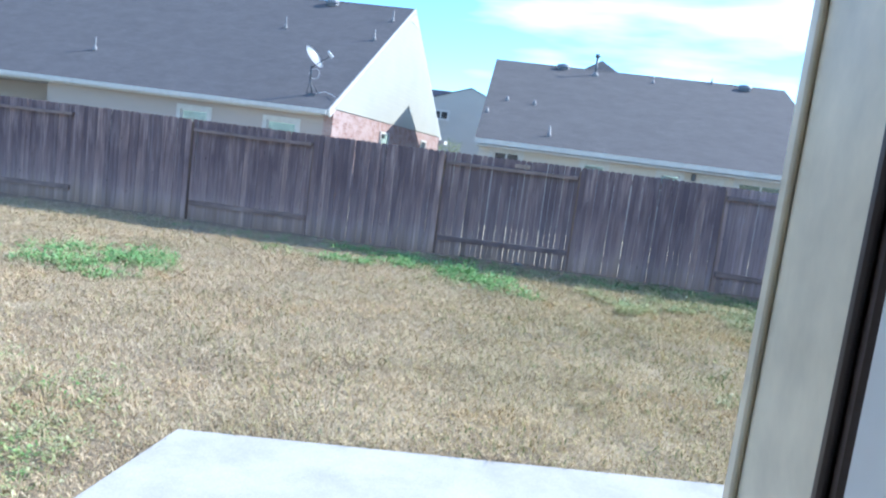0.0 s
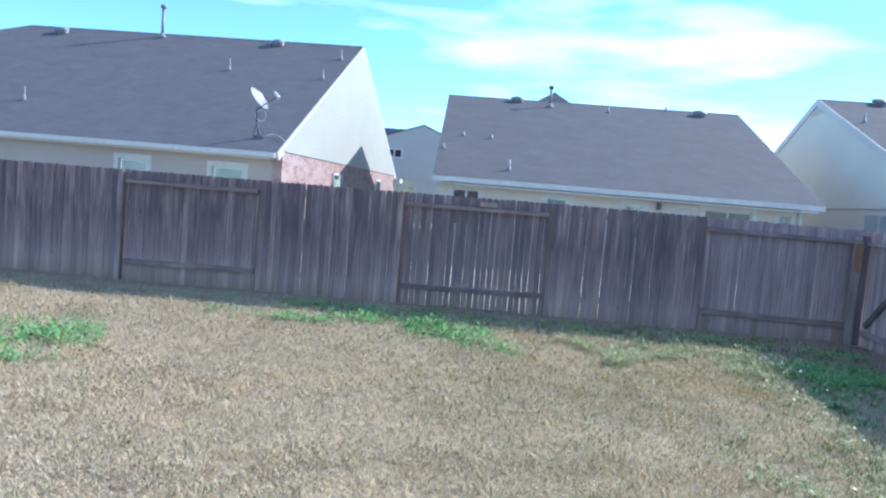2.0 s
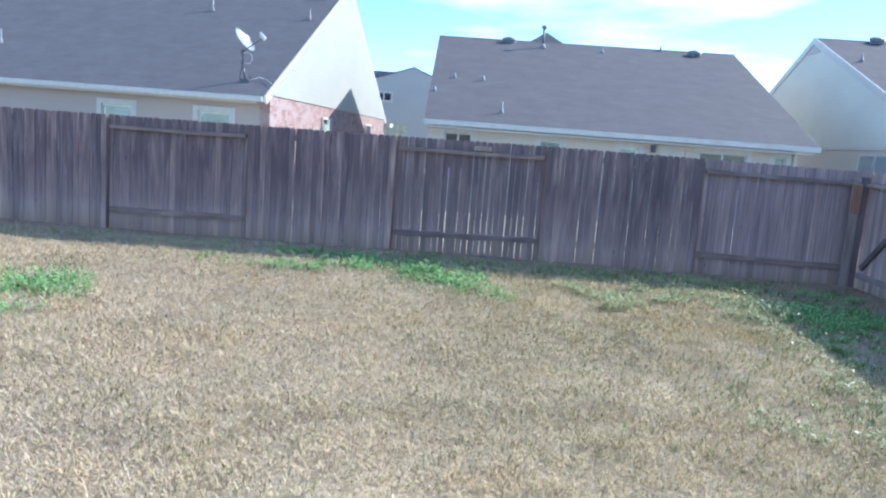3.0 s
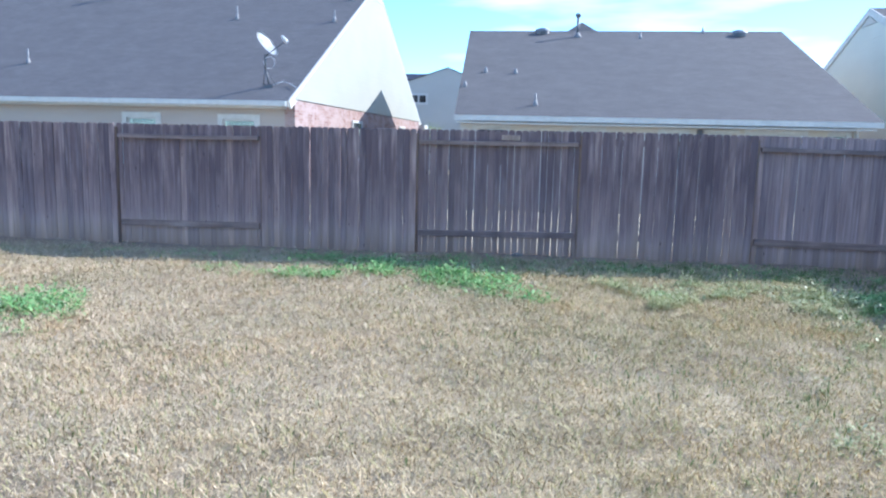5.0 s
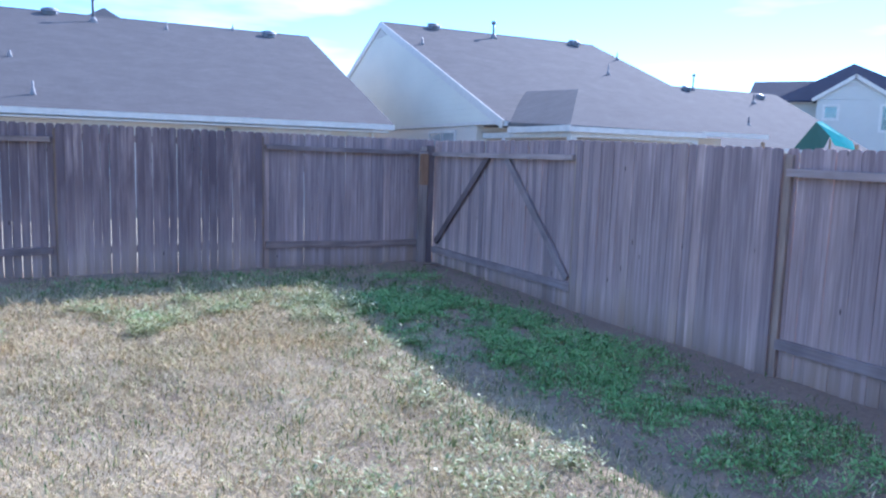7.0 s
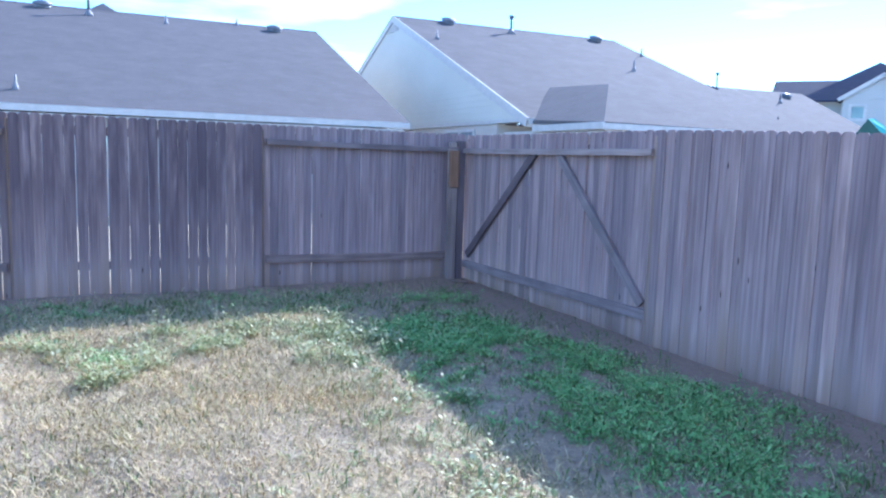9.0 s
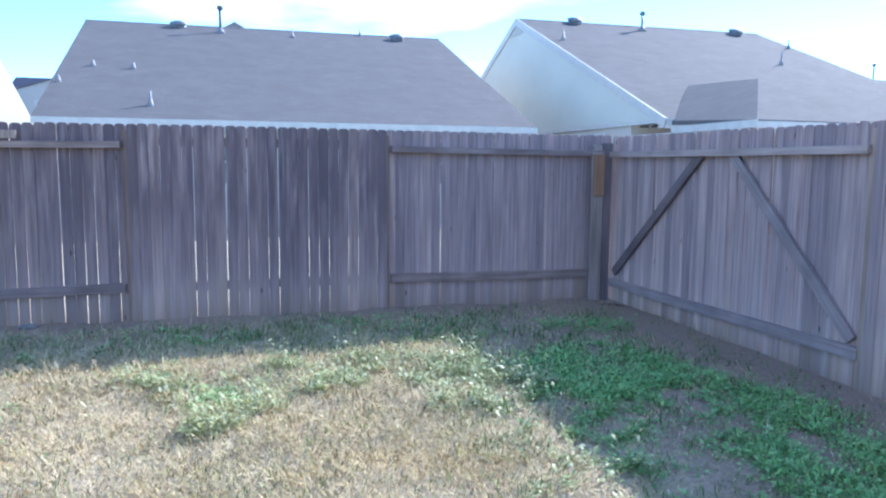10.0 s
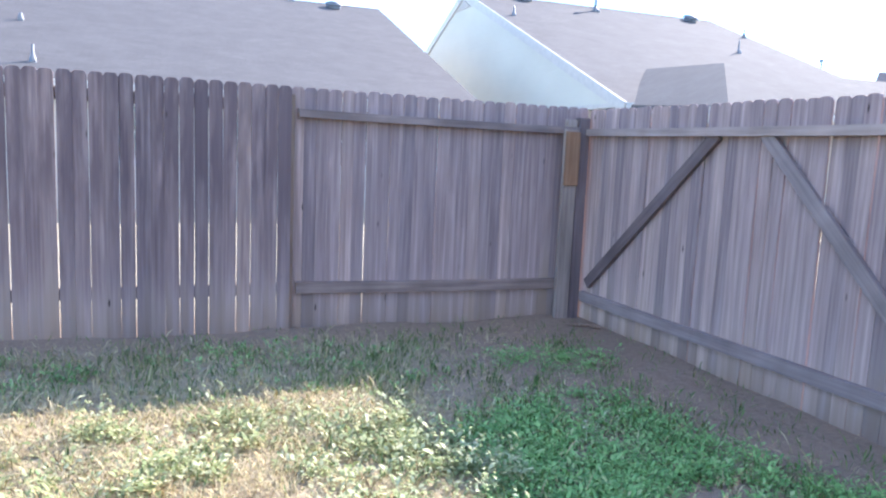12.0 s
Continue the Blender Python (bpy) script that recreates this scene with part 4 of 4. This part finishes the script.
def house_five():
    h = group_thing("house", pose(42.85, 25.2, 0.5, 0, 0, -50), "two-storey pale house with a dark blue-grey roof", "house", "distant houses")
    wins = [(1.75, 2.7, 3.7, 5.35), (-1.75, -0.95, 4.5, 5.35)]
    part("wall", wall_xz(-2.25, 4.6, 0.0, -1.0, 5.8, wins), M_SIDING_PALE, h, "pale lap siding wall")
    window_xz(h, 1.75, 2.7, 0.0, 3.7, 5.35, panes=1, blind=0.5)
    window_xz(h, -1.75, -0.95, 0.0, 4.5, 5.35, panes=1, blind=0.95, sash=False)
    part("side_wall", boxed(-2.25, -2.1, 0.16, 8.0, -1.0, 5.8), M_SIDING_PALE, h)
    part("rear_wall", boxed(-7.0, -2.25, 1.9, 2.05, -1.0, 5.7), M_SIDING_PALE, h)
    # Unseen walls, floor and ceiling added to keep daylight out of the windows.
    part("side_wall", boxed(4.45, 4.6, 0.16, 10.4, -1.0, 5.8), M_SIDING_PALE, h)
    part("rear_wall", boxed(-7.0, 4.6, 10.4, 10.55, -1.0, 5.7), M_SIDING_PALE, h)
    part("upper_floor", boxed(-2.1, 4.45, 0.16, 10.4, 2.7, 2.95), M_SIDING_PALE, h)
    part("upper_ceiling", boxed(-2.1, 4.45, 0.16, 10.4, 5.62, 5.72), M_SIDING_PALE, h)
    part("side_wall", boxed(-2.25, -2.1, 8.0, 10.4, -1.0, 5.8), M_SIDING_PALE, h)
    gable = bmesh.new()
    v = [gable.verts.new(p) for p in ((-2.3, 0.0, 5.81), (2.3, 0.0, 5.81), (0.0, 0.0, 7.3), (-2.3, 0.16, 5.81), (2.3, 0.16, 5.81), (0.0, 0.16, 7.3))]
    for f in ((0, 1, 2), (5, 4, 3), (0, 3, 4, 1), (1, 4, 5, 2), (2, 5, 3, 0)):
        gable.faces.new([v[k] for k in f])
    face = part("gable", gable, M_SIDING_PALE, h)
    vent = bmesh.new()
    v = [vent.verts.new((x, y, z)) for y in (-0.035, -0.004) for x, z in ((-0.65, 6.72), (0.65, 6.72), (0.0, 7.12))]
    for f in ((0, 1, 2), (5, 4, 3), (0, 3, 4, 1), (1, 4, 5, 2), (2, 5, 3, 0)):
        vent.faces.new([v[k] for k in f])
    part("gable_vent", vent, M_SIDING_GREY, face, "grey louvred triangle")
    for e in (-2.65, 2.65):
        part("front_roof", slab([(e, -0.15, 5.85), (0, -0.15, 7.52), (0, 4.4, 7.52), (e, 4.4, 5.85)][::1 if e < 0 else -1], 0.12), M_ROOF_DARK, h, "dark shingle roof")
        rake(h, e, -0.17, 5.84, 0, -0.17, 7.51)
    a, b, c, d, top = (-5.2, 1.2, 5.85), (5.4, 1.2, 5.85), (5.4, 11.0, 5.85), (-5.2, 11.0, 5.85), (0.15, 6.0, 8.95)
    for f in ([a, b, top], [b, c, top], [c, d, top], [d, a, top]):
        part("hip_roof", slab(f, 0.12), M_ROOF_DARK, h)
    part("wing_roof", slab([(-7.0, 1.5, 5.85), (-2.6, 1.5, 5.85), (-2.2, 5.0, 7.6), (-6.7, 5.0, 7.6)], 0.12), M_ROOF_DARK, h)
    part("wing_roof", slab([(-6.7, 5.0, 7.6), (-2.2, 5.0, 7.6), (-2.2, 8.5, 5.85), (-7.0, 8.5, 5.85)], 0.12), M_ROOF_DARK, h)
    part("fascia", boxed(-7.0, -2.5, 1.46, 1.5, 5.66, 5.84), M_TRIM, h)
    return h


house_five()


def house_six():
    h = group_thing("house", pose(0, 0, 0), "two-storey grey house far behind with a small window", "house", "distant houses")
    v = [(-16.5, -0.4), (-9.0, -0.4), (-9.0, 5.1), (-12.3, 6.45), (-16.5, 5.1)]
    bm = bmesh.new()
    a = [bm.verts.new((x, 38.0, z)) for x, z in v]
    b = [bm.verts.new((x, 38.2, z)) for x, z in v]
    bm.faces.new(a)
    bm.faces.new(b[::-1])
    for i in range(5):
        j = (i + 1) % 5
        bm.faces.new((a[i], b[i], b[j], a[j]))
    bmesh.ops.recalc_face_normals(bm, faces=list(bm.faces))
    part("wall", bm, M_SIDING_GREY, h, "grey siding wall")
    part("band", boxed(-16.5, -9.0, 37.97, 37.997, 2.7, 2.85), M_SIDING_GREY, h)
    bm = bmesh.new()
    for x0, x1, z0, z1 in ((-14.82, -14.68, 4.08, 4.82), (-13.75, -13.61, 4.08, 4.82), (-14.68, -13.75, 4.68, 4.82), (-14.68, -13.75, 4.08, 4.22), (-14.27, -14.17, 4.22, 4.68)):
        box(bm, x0, x1, 37.94, 37.99, z0, z1)
    w = part("window", bm, M_FRAME, h, "small white framed window")
    part("pane", boxed(-14.68, -13.75, 37.97, 37.99, 4.22, 4.68), M_GLASS_DARK, w)
    part("roof", slab([(-16.6, 37.94, 5.1), (-12.3, 37.94, 6.52), (-12.3, 47.0, 6.52), (-16.6, 47.0, 5.1)], 0.06), M_ROOF_B, h)
    part("roof", slab([(-12.3, 37.94, 6.52), (-8.8, 37.94, 5.1), (-8.8, 47.0, 5.1), (-12.3, 47.0, 6.52)], 0.06), M_ROOF_B, h)
    part("rear_roof", slab([(-18.0, 44.0, 5.6), (-14.0, 44.0, 5.6), (-14.6, 47.0, 6.9), (-18.0, 47.0, 6.9)], 0.14), M_ROOF_DARK, h)
    return h


house_six()


def play_set():
    p = group_thing("play_set", pose(15.65, 6.3, 0.3), "wooden play set with a green canvas roof", "play set")
    for x in (-1.1, 1.1):
        for y in (-0.8, 0.8):
            part("post", boxed(x - 0.045, x + 0.045, y - 0.045, y + 0.045, -0.5, 2.0, bevel=0.005), M_PLAYWOOD, p)
    part("deck", boxed(-1.1, 1.1, -0.8, 0.8, 1.1, 1.16), M_PLAYWOOD, p)
    part("canopy_pole", tube(bmesh.new(), (-0.3, -0.95, 1.1), (-0.3, -0.95, 2.1), 0.03), M_PLAYWOOD, p)
    part("canopy_panel", slab([(-1.75, -0.9, 1.78), (-0.7, -1.05, 1.78), (-0.4, -1.0, 2.2), (-0.9, -0.9, 2.6)], 0.02), M_TARP_SHADE, p, "green canvas panel with its shade painted dark")
    part("canopy_panel", slab([(-0.9, -0.9, 2.6), (-0.4, -1.0, 2.2), (-0.3, -1.1, 1.95), (0.65, -1.1, 1.82), (0.75, -0.9, 2.08), (-0.4, -0.7, 2.64)], 0.02), M_TARP, p, "teal green canvas panel")
    return p


play_set()


def young_tree():
    """A small tree behind the brick house: forked stem and a ragged crown of leaves."""
    r = random.Random(5)
    t = group_thing("tree", pose(-12.25, 31.5, 0), "small yellow-green leafy tree beyond the brick house", "tree")
    bm = bmesh.new()
    tube(bm, (0, 0, -0.3), (0.03, 0, 1.2), 0.05, 0.035, 8)
    tips = []
    for i in range(7):
        a = i * 2.4
        tip = (0.55 * math.cos(a) * r.uniform(0.5, 1), 0.55 * math.sin(a) * r.uniform(0.5, 1), 1.5 + 0.16 * i)
        tube(bm, (0.02, 0, 0.7 + 0.08 * i), tip, 0.022, 0.008, 6)
        tips.append(tip)
    part("trunk", bm, M_POST, t)
    bm = bmesh.new()
    for _ in range(900):
        c = Vector(r.choice(tips)) + Vector((r.gauss(0, 0.16), r.gauss(0, 0.16), r.gauss(0, 0.14)))
        u = Vector((r.gauss(0, 1), r.gauss(0, 1), r.gauss(0, 0.6))).normalized() * r.uniform(0.03, 0.06)
        v = u.orthogonal().normalized() * r.uniform(0.015, 0.03)
        bm.faces.new([bm.verts.new(c - u), bm.verts.new(c + v), bm.verts.new(c + u), bm.verts.new(c - v)])
    part("crown", bm, M_LEAF_PALE, t)
    return t


young_tree()


# ---- grass and weeds ----
gen = np.random.default_rng(11)


def leaf_cloud(name, base, tip, width, material, label, category):
    """Many small two-triangle blades in one mesh, from foot to tip."""
    n = len(base)
    d = tip - base
    side = np.stack([-d[:, 1], d[:, 0], gen.normal(0, 0.25, n) * np.linalg.norm(d, axis=1)], 1)
    side /= np.linalg.norm(side, axis=1)[:, None] + 1e-9
    mid = base + d * 0.5
    mid[:, 2] += np.linalg.norm(d, axis=1) * 0.12
    co = np.empty((n, 4, 3))
    co[:, 0] = base
    co[:, 1] = mid + side * width[:, None] / 2
    co[:, 2] = tip
    co[:, 3] = mid - side * width[:, None] / 2
    idx = np.arange(n * 4, dtype=np.int32).reshape(n, 4)
    tri = np.concatenate([idx[:, [0, 1, 3]], idx[:, [1, 2, 3]]], 1).ravel()
    me = bpy.data.meshes.new(name)
    me.vertices.add(n * 4)
    me.vertices.foreach_set("co", co.ravel())
    me.loops.add(n * 6)
    me.loops.foreach_set("vertex_index", tri)
    me.polygons.add(n * 2)
    me.polygons.foreach_set("loop_start", np.arange(0, n * 6, 3, dtype=np.int32))
    me.update(calc_edges=True)
    me.materials.append(material)
    return tagged(new(name, me), label, category, kind="stuff")


def in_yard(x, y):
    on_slab = (x > -7.24) & (x < -3.29) & (y < -9.13 + 0.22 * (x + 7.245))
    return (x < 0.03 - 0.078 * y) & (y < 0.02) & (y > -12.3) & ~on_slab


def shade_thinning(x, y):
    """Thin turf beside the side fence and along the back fence, which also darkens their shaded strips."""
    side = np.clip((x + 2.5) / 0.8, 0, 1)
    back = np.clip((y + 1.6) / 0.5, 0, 1) * 0.85
    return np.maximum(side, back)


def spread(n):
    """Random feet over the yard, closer together where the camera walks near."""
    x = gen.uniform(-15.5, 0.9, n)
    y = -10.5 + 10.5 * gen.random(n) ** 0.9
    return x, y


def blades(x, y, length, lean0, lean1, width0, width1):
    m = len(x)
    lean = gen.uniform(lean0, lean1, m)
    az = gen.uniform(0, 2 * np.pi, m) + 2.5 * value_noise(x * 3, y * 3, 24)
    base = np.stack([x, y, ground_z(x, y) - 0.004], 1)
    tip = base + np.stack([length * np.sin(lean) * np.cos(az), length * np.sin(lean) * np.sin(az), length * np.cos(lean) + 0.005], 1)
    return base, tip, gen.uniform(width0, width1, m)


def dry_grass(n):
    x, y = spread(n)
    clump = 0.5 * value_noise(x * 6, y * 6, 21) + 0.5 * value_noise(x * 15, y * 15, 22)
    patch = value_noise(x * 1.1, y * 1.1, 23)
    keep = in_yard(x, y) & (gen.random(n) < (0.5 + 0.65 * clump) * (0.7 + 0.4 * patch) * (1 - 0.88 * shade_thinning(x, y)) * np.clip((-0.3 - 0.078 * y - x) / 0.8, 0.015, 1) * np.clip((-0.15 - y) / 0.4, 0.05, 1))
    x, y, clump, patch = x[keep], y[keep], clump[keep], patch[keep]
    length = (0.025 + 0.06 * gen.random(len(x))) * (0.45 + 0.75 * clump) * (0.8 + 0.4 * patch)
    length = length * np.where(gen.random(len(x)) < 0.1, 2.3, 1.0)
    base, tip, width = blades(x, y, length, 0.62, 1.45, 0.003, 0.0062)
    return leaf_cloud("dry_grass", base, tip, width, M_STRAW, "short dormant straw-coloured lawn grass", "grass")


def green_grass(n):
    """Blades that stay green: in the fences' shade and in faint drifts over the lawn."""
    x, y = spread(n)
    drift = 0.6 * value_noise(x * 0.9, y * 0.9, 41) + 0.4 * value_noise(x * 4, y * 4, 42)
    tuft = 0.5 * value_noise(x * 3.5, y * 3.5, 43) + 0.5 * value_noise(x * 10, y * 10, 44)
    back = np.clip((y + 2.1) / 0.9, 0, 1)
    side = np.clip((x + 2.9) / 0.8, 0, 1)
    olive = 0.16 * np.clip((x + 6.5) / 2.5, 0, 1) * np.clip((tuft - 0.4) * 3, 0, 1)
    near = np.clip(0.03 + 0.5 * (drift - 0.58), 0, 0.25) + olive + np.maximum(0.25 * back * np.clip((x + 10.0) / 4.0, 0.2, 1), 0.5 * side) * np.clip((tuft - 0.36) * 3.2, 0, 1)
    foot = np.clip((-0.12 - y) / 0.5, 0.15, 1) * np.clip((-0.078 * y - x) / 0.9, 0.1, 1)
    keep = in_yard(x, y) & (gen.random(n) < near * foot)
    x, y, tuft = x[keep], y[keep], tuft[keep]
    length = (0.03 + 0.07 * gen.random(len(x))) * (0.5 + 0.7 * tuft)
    base, tip, width = blades(x, y, length, 0.2, 1.2, 0.004, 0.009)
    return leaf_cloud("green_grass", base, tip, width, M_GREEN, "thin green grass in the shade of the fences", "grass")


dry_grass(1250000)
green_grass(420000)


def weeds(name, patches, per_m2, material, label, size=(0.016, 0.036), rise=(0.012, 0.1)):
    """Small-leaved plants inside rough oval patches (x, y, half-width, half-depth, density)."""
    bases, tips, widths = [], [], []
    for cx, cy, rx, ry, dens in patches:
        plants = int(per_m2 * dens * 4 * 1.35 ** 2 * rx * ry)
        px, py = cx + gen.uniform(-1.35, 1.35, plants) * rx, cy + gen.uniform(-1.35, 1.35, plants) * ry
        r = ((px - cx) / rx) ** 2 + ((py - cy) / ry) ** 2
        lump = 0.5 * value_noise(px * 2.7, py * 2.7, 31) + 0.5 * value_noise(px * 8, py * 8, 32)
        chance = np.clip(1.35 - r, 0, 1) * np.clip(lump * 3.6 - 1.25, 0.03, 1)
        ok = (gen.random(plants) < chance) & in_yard(px, py) & (py < -0.08)
        px, py, lump = px[ok], py[ok], lump[ok]
        k = 13
        n = len(px) * k
        qx, qy = np.repeat(px, k), np.repeat(py, k)
        az = gen.uniform(0, 2 * np.pi, n)
        tall = np.repeat(gen.uniform(0.25, 1.0, len(px)) ** 1.5 * (0.5 + lump), k)
        stem = gen.uniform(0.0, 0.05, n)
        x, y = qx + stem * np.cos(az), qy + stem * np.sin(az)
        z = ground_z(qx, qy) + gen.uniform(rise[0], rise[1], n) * tall * gen.random(n) + 0.004
        ln = gen.uniform(*size, n) * np.repeat(gen.uniform(0.7, 1.3, len(px)), k)
        b = np.stack([x, y, z], 1)
        t = b + np.stack([ln * np.cos(az), ln * np.sin(az), ln * gen.uniform(-0.5, 0.9, n)], 1)
        bases.append(b), tips.append(t), widths.append(ln * gen.uniform(0.22, 0.55, n))
    return leaf_cloud(name, np.concatenate(bases), np.concatenate(tips), np.concatenate(widths), material, label, "weeds")


weeds("green_weeds", [
    (-7.7, -1.0, 1.3, 0.35, 1.0), (-9.4, -2.0, 0.6, 0.3, 0.4), (-4.5, -1.75, 0.3, 0.2, 0.8), (-4.05, -2.5, 0.3, 0.25, 0.7), (-8.15, -8.85, 0.35, 0.22, 0.35), (-7.8, -9.8, 0.3, 0.4, 0.15),
    (-0.75, -1.2, 0.5, 0.3, 0.9), (-1.2, -2.4, 0.6, 0.6, 2.0), (-1.0, -3.5, 0.75, 0.9, 2.6), (-0.8, -4.9, 0.8, 1.0, 2.4), (-0.75, -6.6, 0.75, 1.1, 1.6), (-1.9, -1.2, 0.9, 0.4, 0.4), (-1.55, -3.9, 0.42, 0.65, 2.6), (-1.65, -3.0, 0.4, 0.6, 2.4), (-1.8, -3.5, 0.28, 0.8, 2.2), (-1.75, -4.3, 0.28, 0.4, 1.3), (-1.6, -2.2, 0.4, 0.35, 1.2), (-1.45, -5.4, 0.3, 0.4, 0.5),
    (-6.5, -0.8, 2.2, 0.5, 0.4), (-2.8, -0.7, 0.6, 0.3, 0.5), (-9.8, -0.8, 2.4, 0.5, 0.15), (-4.2, -0.9, 0.5, 0.3, 0.6), (-13.0, -5.6, 0.7, 0.5, 0.4),
], 430, M_LEAF, "low patches of broad-leaved green weeds")
weeds("broadleaf_weeds", [
    (-11.1, -4.4, 1.1, 0.85, 0.7), (-10.35, -5.0, 0.6, 0.55, 0.7), (-7.15, -1.7, 0.8, 0.45, 0.85), (-6.4, -2.05, 0.75, 0.5, 0.85), (-5.75, -2.7, 0.42, 0.36, 0.35), (-8.3, -2.2, 0.6, 0.3, 0.7), (-5.9, -1.85, 0.28, 0.2, 0.8), (-5.35, -3.05, 0.22, 0.16, 0.5),
], 430, M_LEAF_LIME, "lush patches of broad-leaved lime green weeds", size=(0.025, 0.062), rise=(0.02, 0.2))
weeds("pale_weeds", [
    (-3.5, -2.2, 0.8, 0.5, 0.7), (-2.7, -2.1, 0.6, 0.4, 1.9), (-2.25, -2.7, 0.42, 0.55, 2.0), (-2.3, -3.7, 0.35, 1.0, 0.9), (-2.2, -5.4, 0.3, 1.0, 0.6), (-2.8, -5.4, 0.6, 1.0, 0.12),
    (-3.4, -6.5, 0.5, 0.4, 0.8), (-2.3, -6.6, 0.45, 0.6, 1.0), (-2.4, -7.4, 0.6, 0.7, 0.7), (-4.3, -2.4, 0.8, 0.5, 0.22), (-6.0, -2.6, 1.0, 0.6, 0.3), (-8.7, -8.9, 1.2, 0.9, 0.35), (-7.9, -9.9, 0.5, 0.7, 0.7), (-12.0, -7.5, 1.2, 1.0, 0.25),
], 260, M_LEAF_PALE, "straggling pale green weeds in the sunlit turf", size=(0.017, 0.044))
weeds("tall_weeds", [
    (-4.65, -2.02, 0.2, 0.13, 2.4), (-4.36, -2.12, 0.14, 0.1, 2.0), (-3.58, -1.85, 0.2, 0.14, 2.2), (-3.25, -2.4, 0.22, 0.16, 2.4), (-3.75, -2.78, 0.14, 0.1, 2.6), (-4.05, -3.03, 0.2, 0.12, 2.6),
    (-2.25, -2.05, 0.2, 0.14, 2.6), (-1.98, -2.75, 0.2, 0.2, 3.0), (-2.55, -2.98, 0.18, 0.15, 2.0), (-3.0, -1.8, 0.2, 0.1, 1.8), (-2.1, -2.4, 0.14, 0.16, 2.4), (-2.0, -3.3, 0.18, 0.2, 2.4), (-1.92, -4.2, 0.13, 0.2, 1.6), (-2.1, -6.7, 0.2, 0.2, 1.2),
], 600, M_LEAF_PALE, "taller pale leafy weeds along the sunlit edge", size=(0.016, 0.042), rise=(0.03, 0.26))


def seed_stalks():
    """Thin leaning stems with small cream flower heads, standing in the weeds."""
    bases, tips, widths = [], [], []
    for cx, cy in ((-1.3, -2.64), (-1.2, -2.5), (-2.14, -2.86), (-1.1, -4.1), (-0.7, -4.9), (-1.6, -2.2)):
        for _ in range(2):
            x, y = cx + gen.uniform(-0.06, 0.06), cy + gen.uniform(-0.06, 0.06)
            foot = np.array([x, y, float(ground_z(x, y))])
            head = foot + np.array([gen.uniform(-0.07, 0.12), gen.uniform(-0.05, 0.07), gen.uniform(0.16, 0.27)])
            bases.append(foot), tips.append(head), widths.append(0.0035)
            for _ in range(9):
                at = foot + (head - foot) * gen.uniform(0.72, 1.0) + gen.normal(0, 0.006, 3)
                bases.append(at), tips.append(at + gen.normal(0, 0.011, 3)), widths.append(gen.uniform(0.006, 0.011))
    return leaf_cloud("seed_stalks", np.array(bases), np.array(tips), np.array(widths), M_SEED, "thin weed stalks with small cream flower heads", "weeds")


seed_stalks()


# ---- small things by the corner ----
def wood_scrap():
    bm = bmesh.new()
    pts = [(0.0, 0.0, 0.0), (0.09, -0.02, 0.012), (0.19, -0.015, 0.006), (0.27, -0.05, 0.0)]
    for a, b in zip(pts, pts[1:]):
        tube(bm, a, b, 0.014, 0.011, 7)
    ob = thing("wood_scrap", bm, M_POST, "short broken stick on bare earth by the fence corner", "stick")
    ob.matrix_basis = pose(-0.2, -0.32, float(ground_z(-0.1, -0.34)) + 0.012, 0, 0, -25)
    return ob


wood_scrap()


def fence_stone():
    """A small grey stone half sunk in the earth at the foot of the fence."""
    r = random.Random(3)
    bm = bmesh.new()
    bmesh.ops.create_icosphere(bm, subdivisions=2, radius=0.055)
    for v in bm.verts:
        v.co = Vector((v.co.x * 1.5, v.co.y, v.co.z * 0.6)) * r.uniform(0.9, 1.08)
    ob = thing("stone", bm, M_STONE, "small grey stone in the earth under the fence", "stone")
    ob.matrix_basis = pose(-5.75, -0.1, float(ground_z(-5.75, -0.1)) + 0.012, 0, 0, 12)
    return ob


fence_stone()
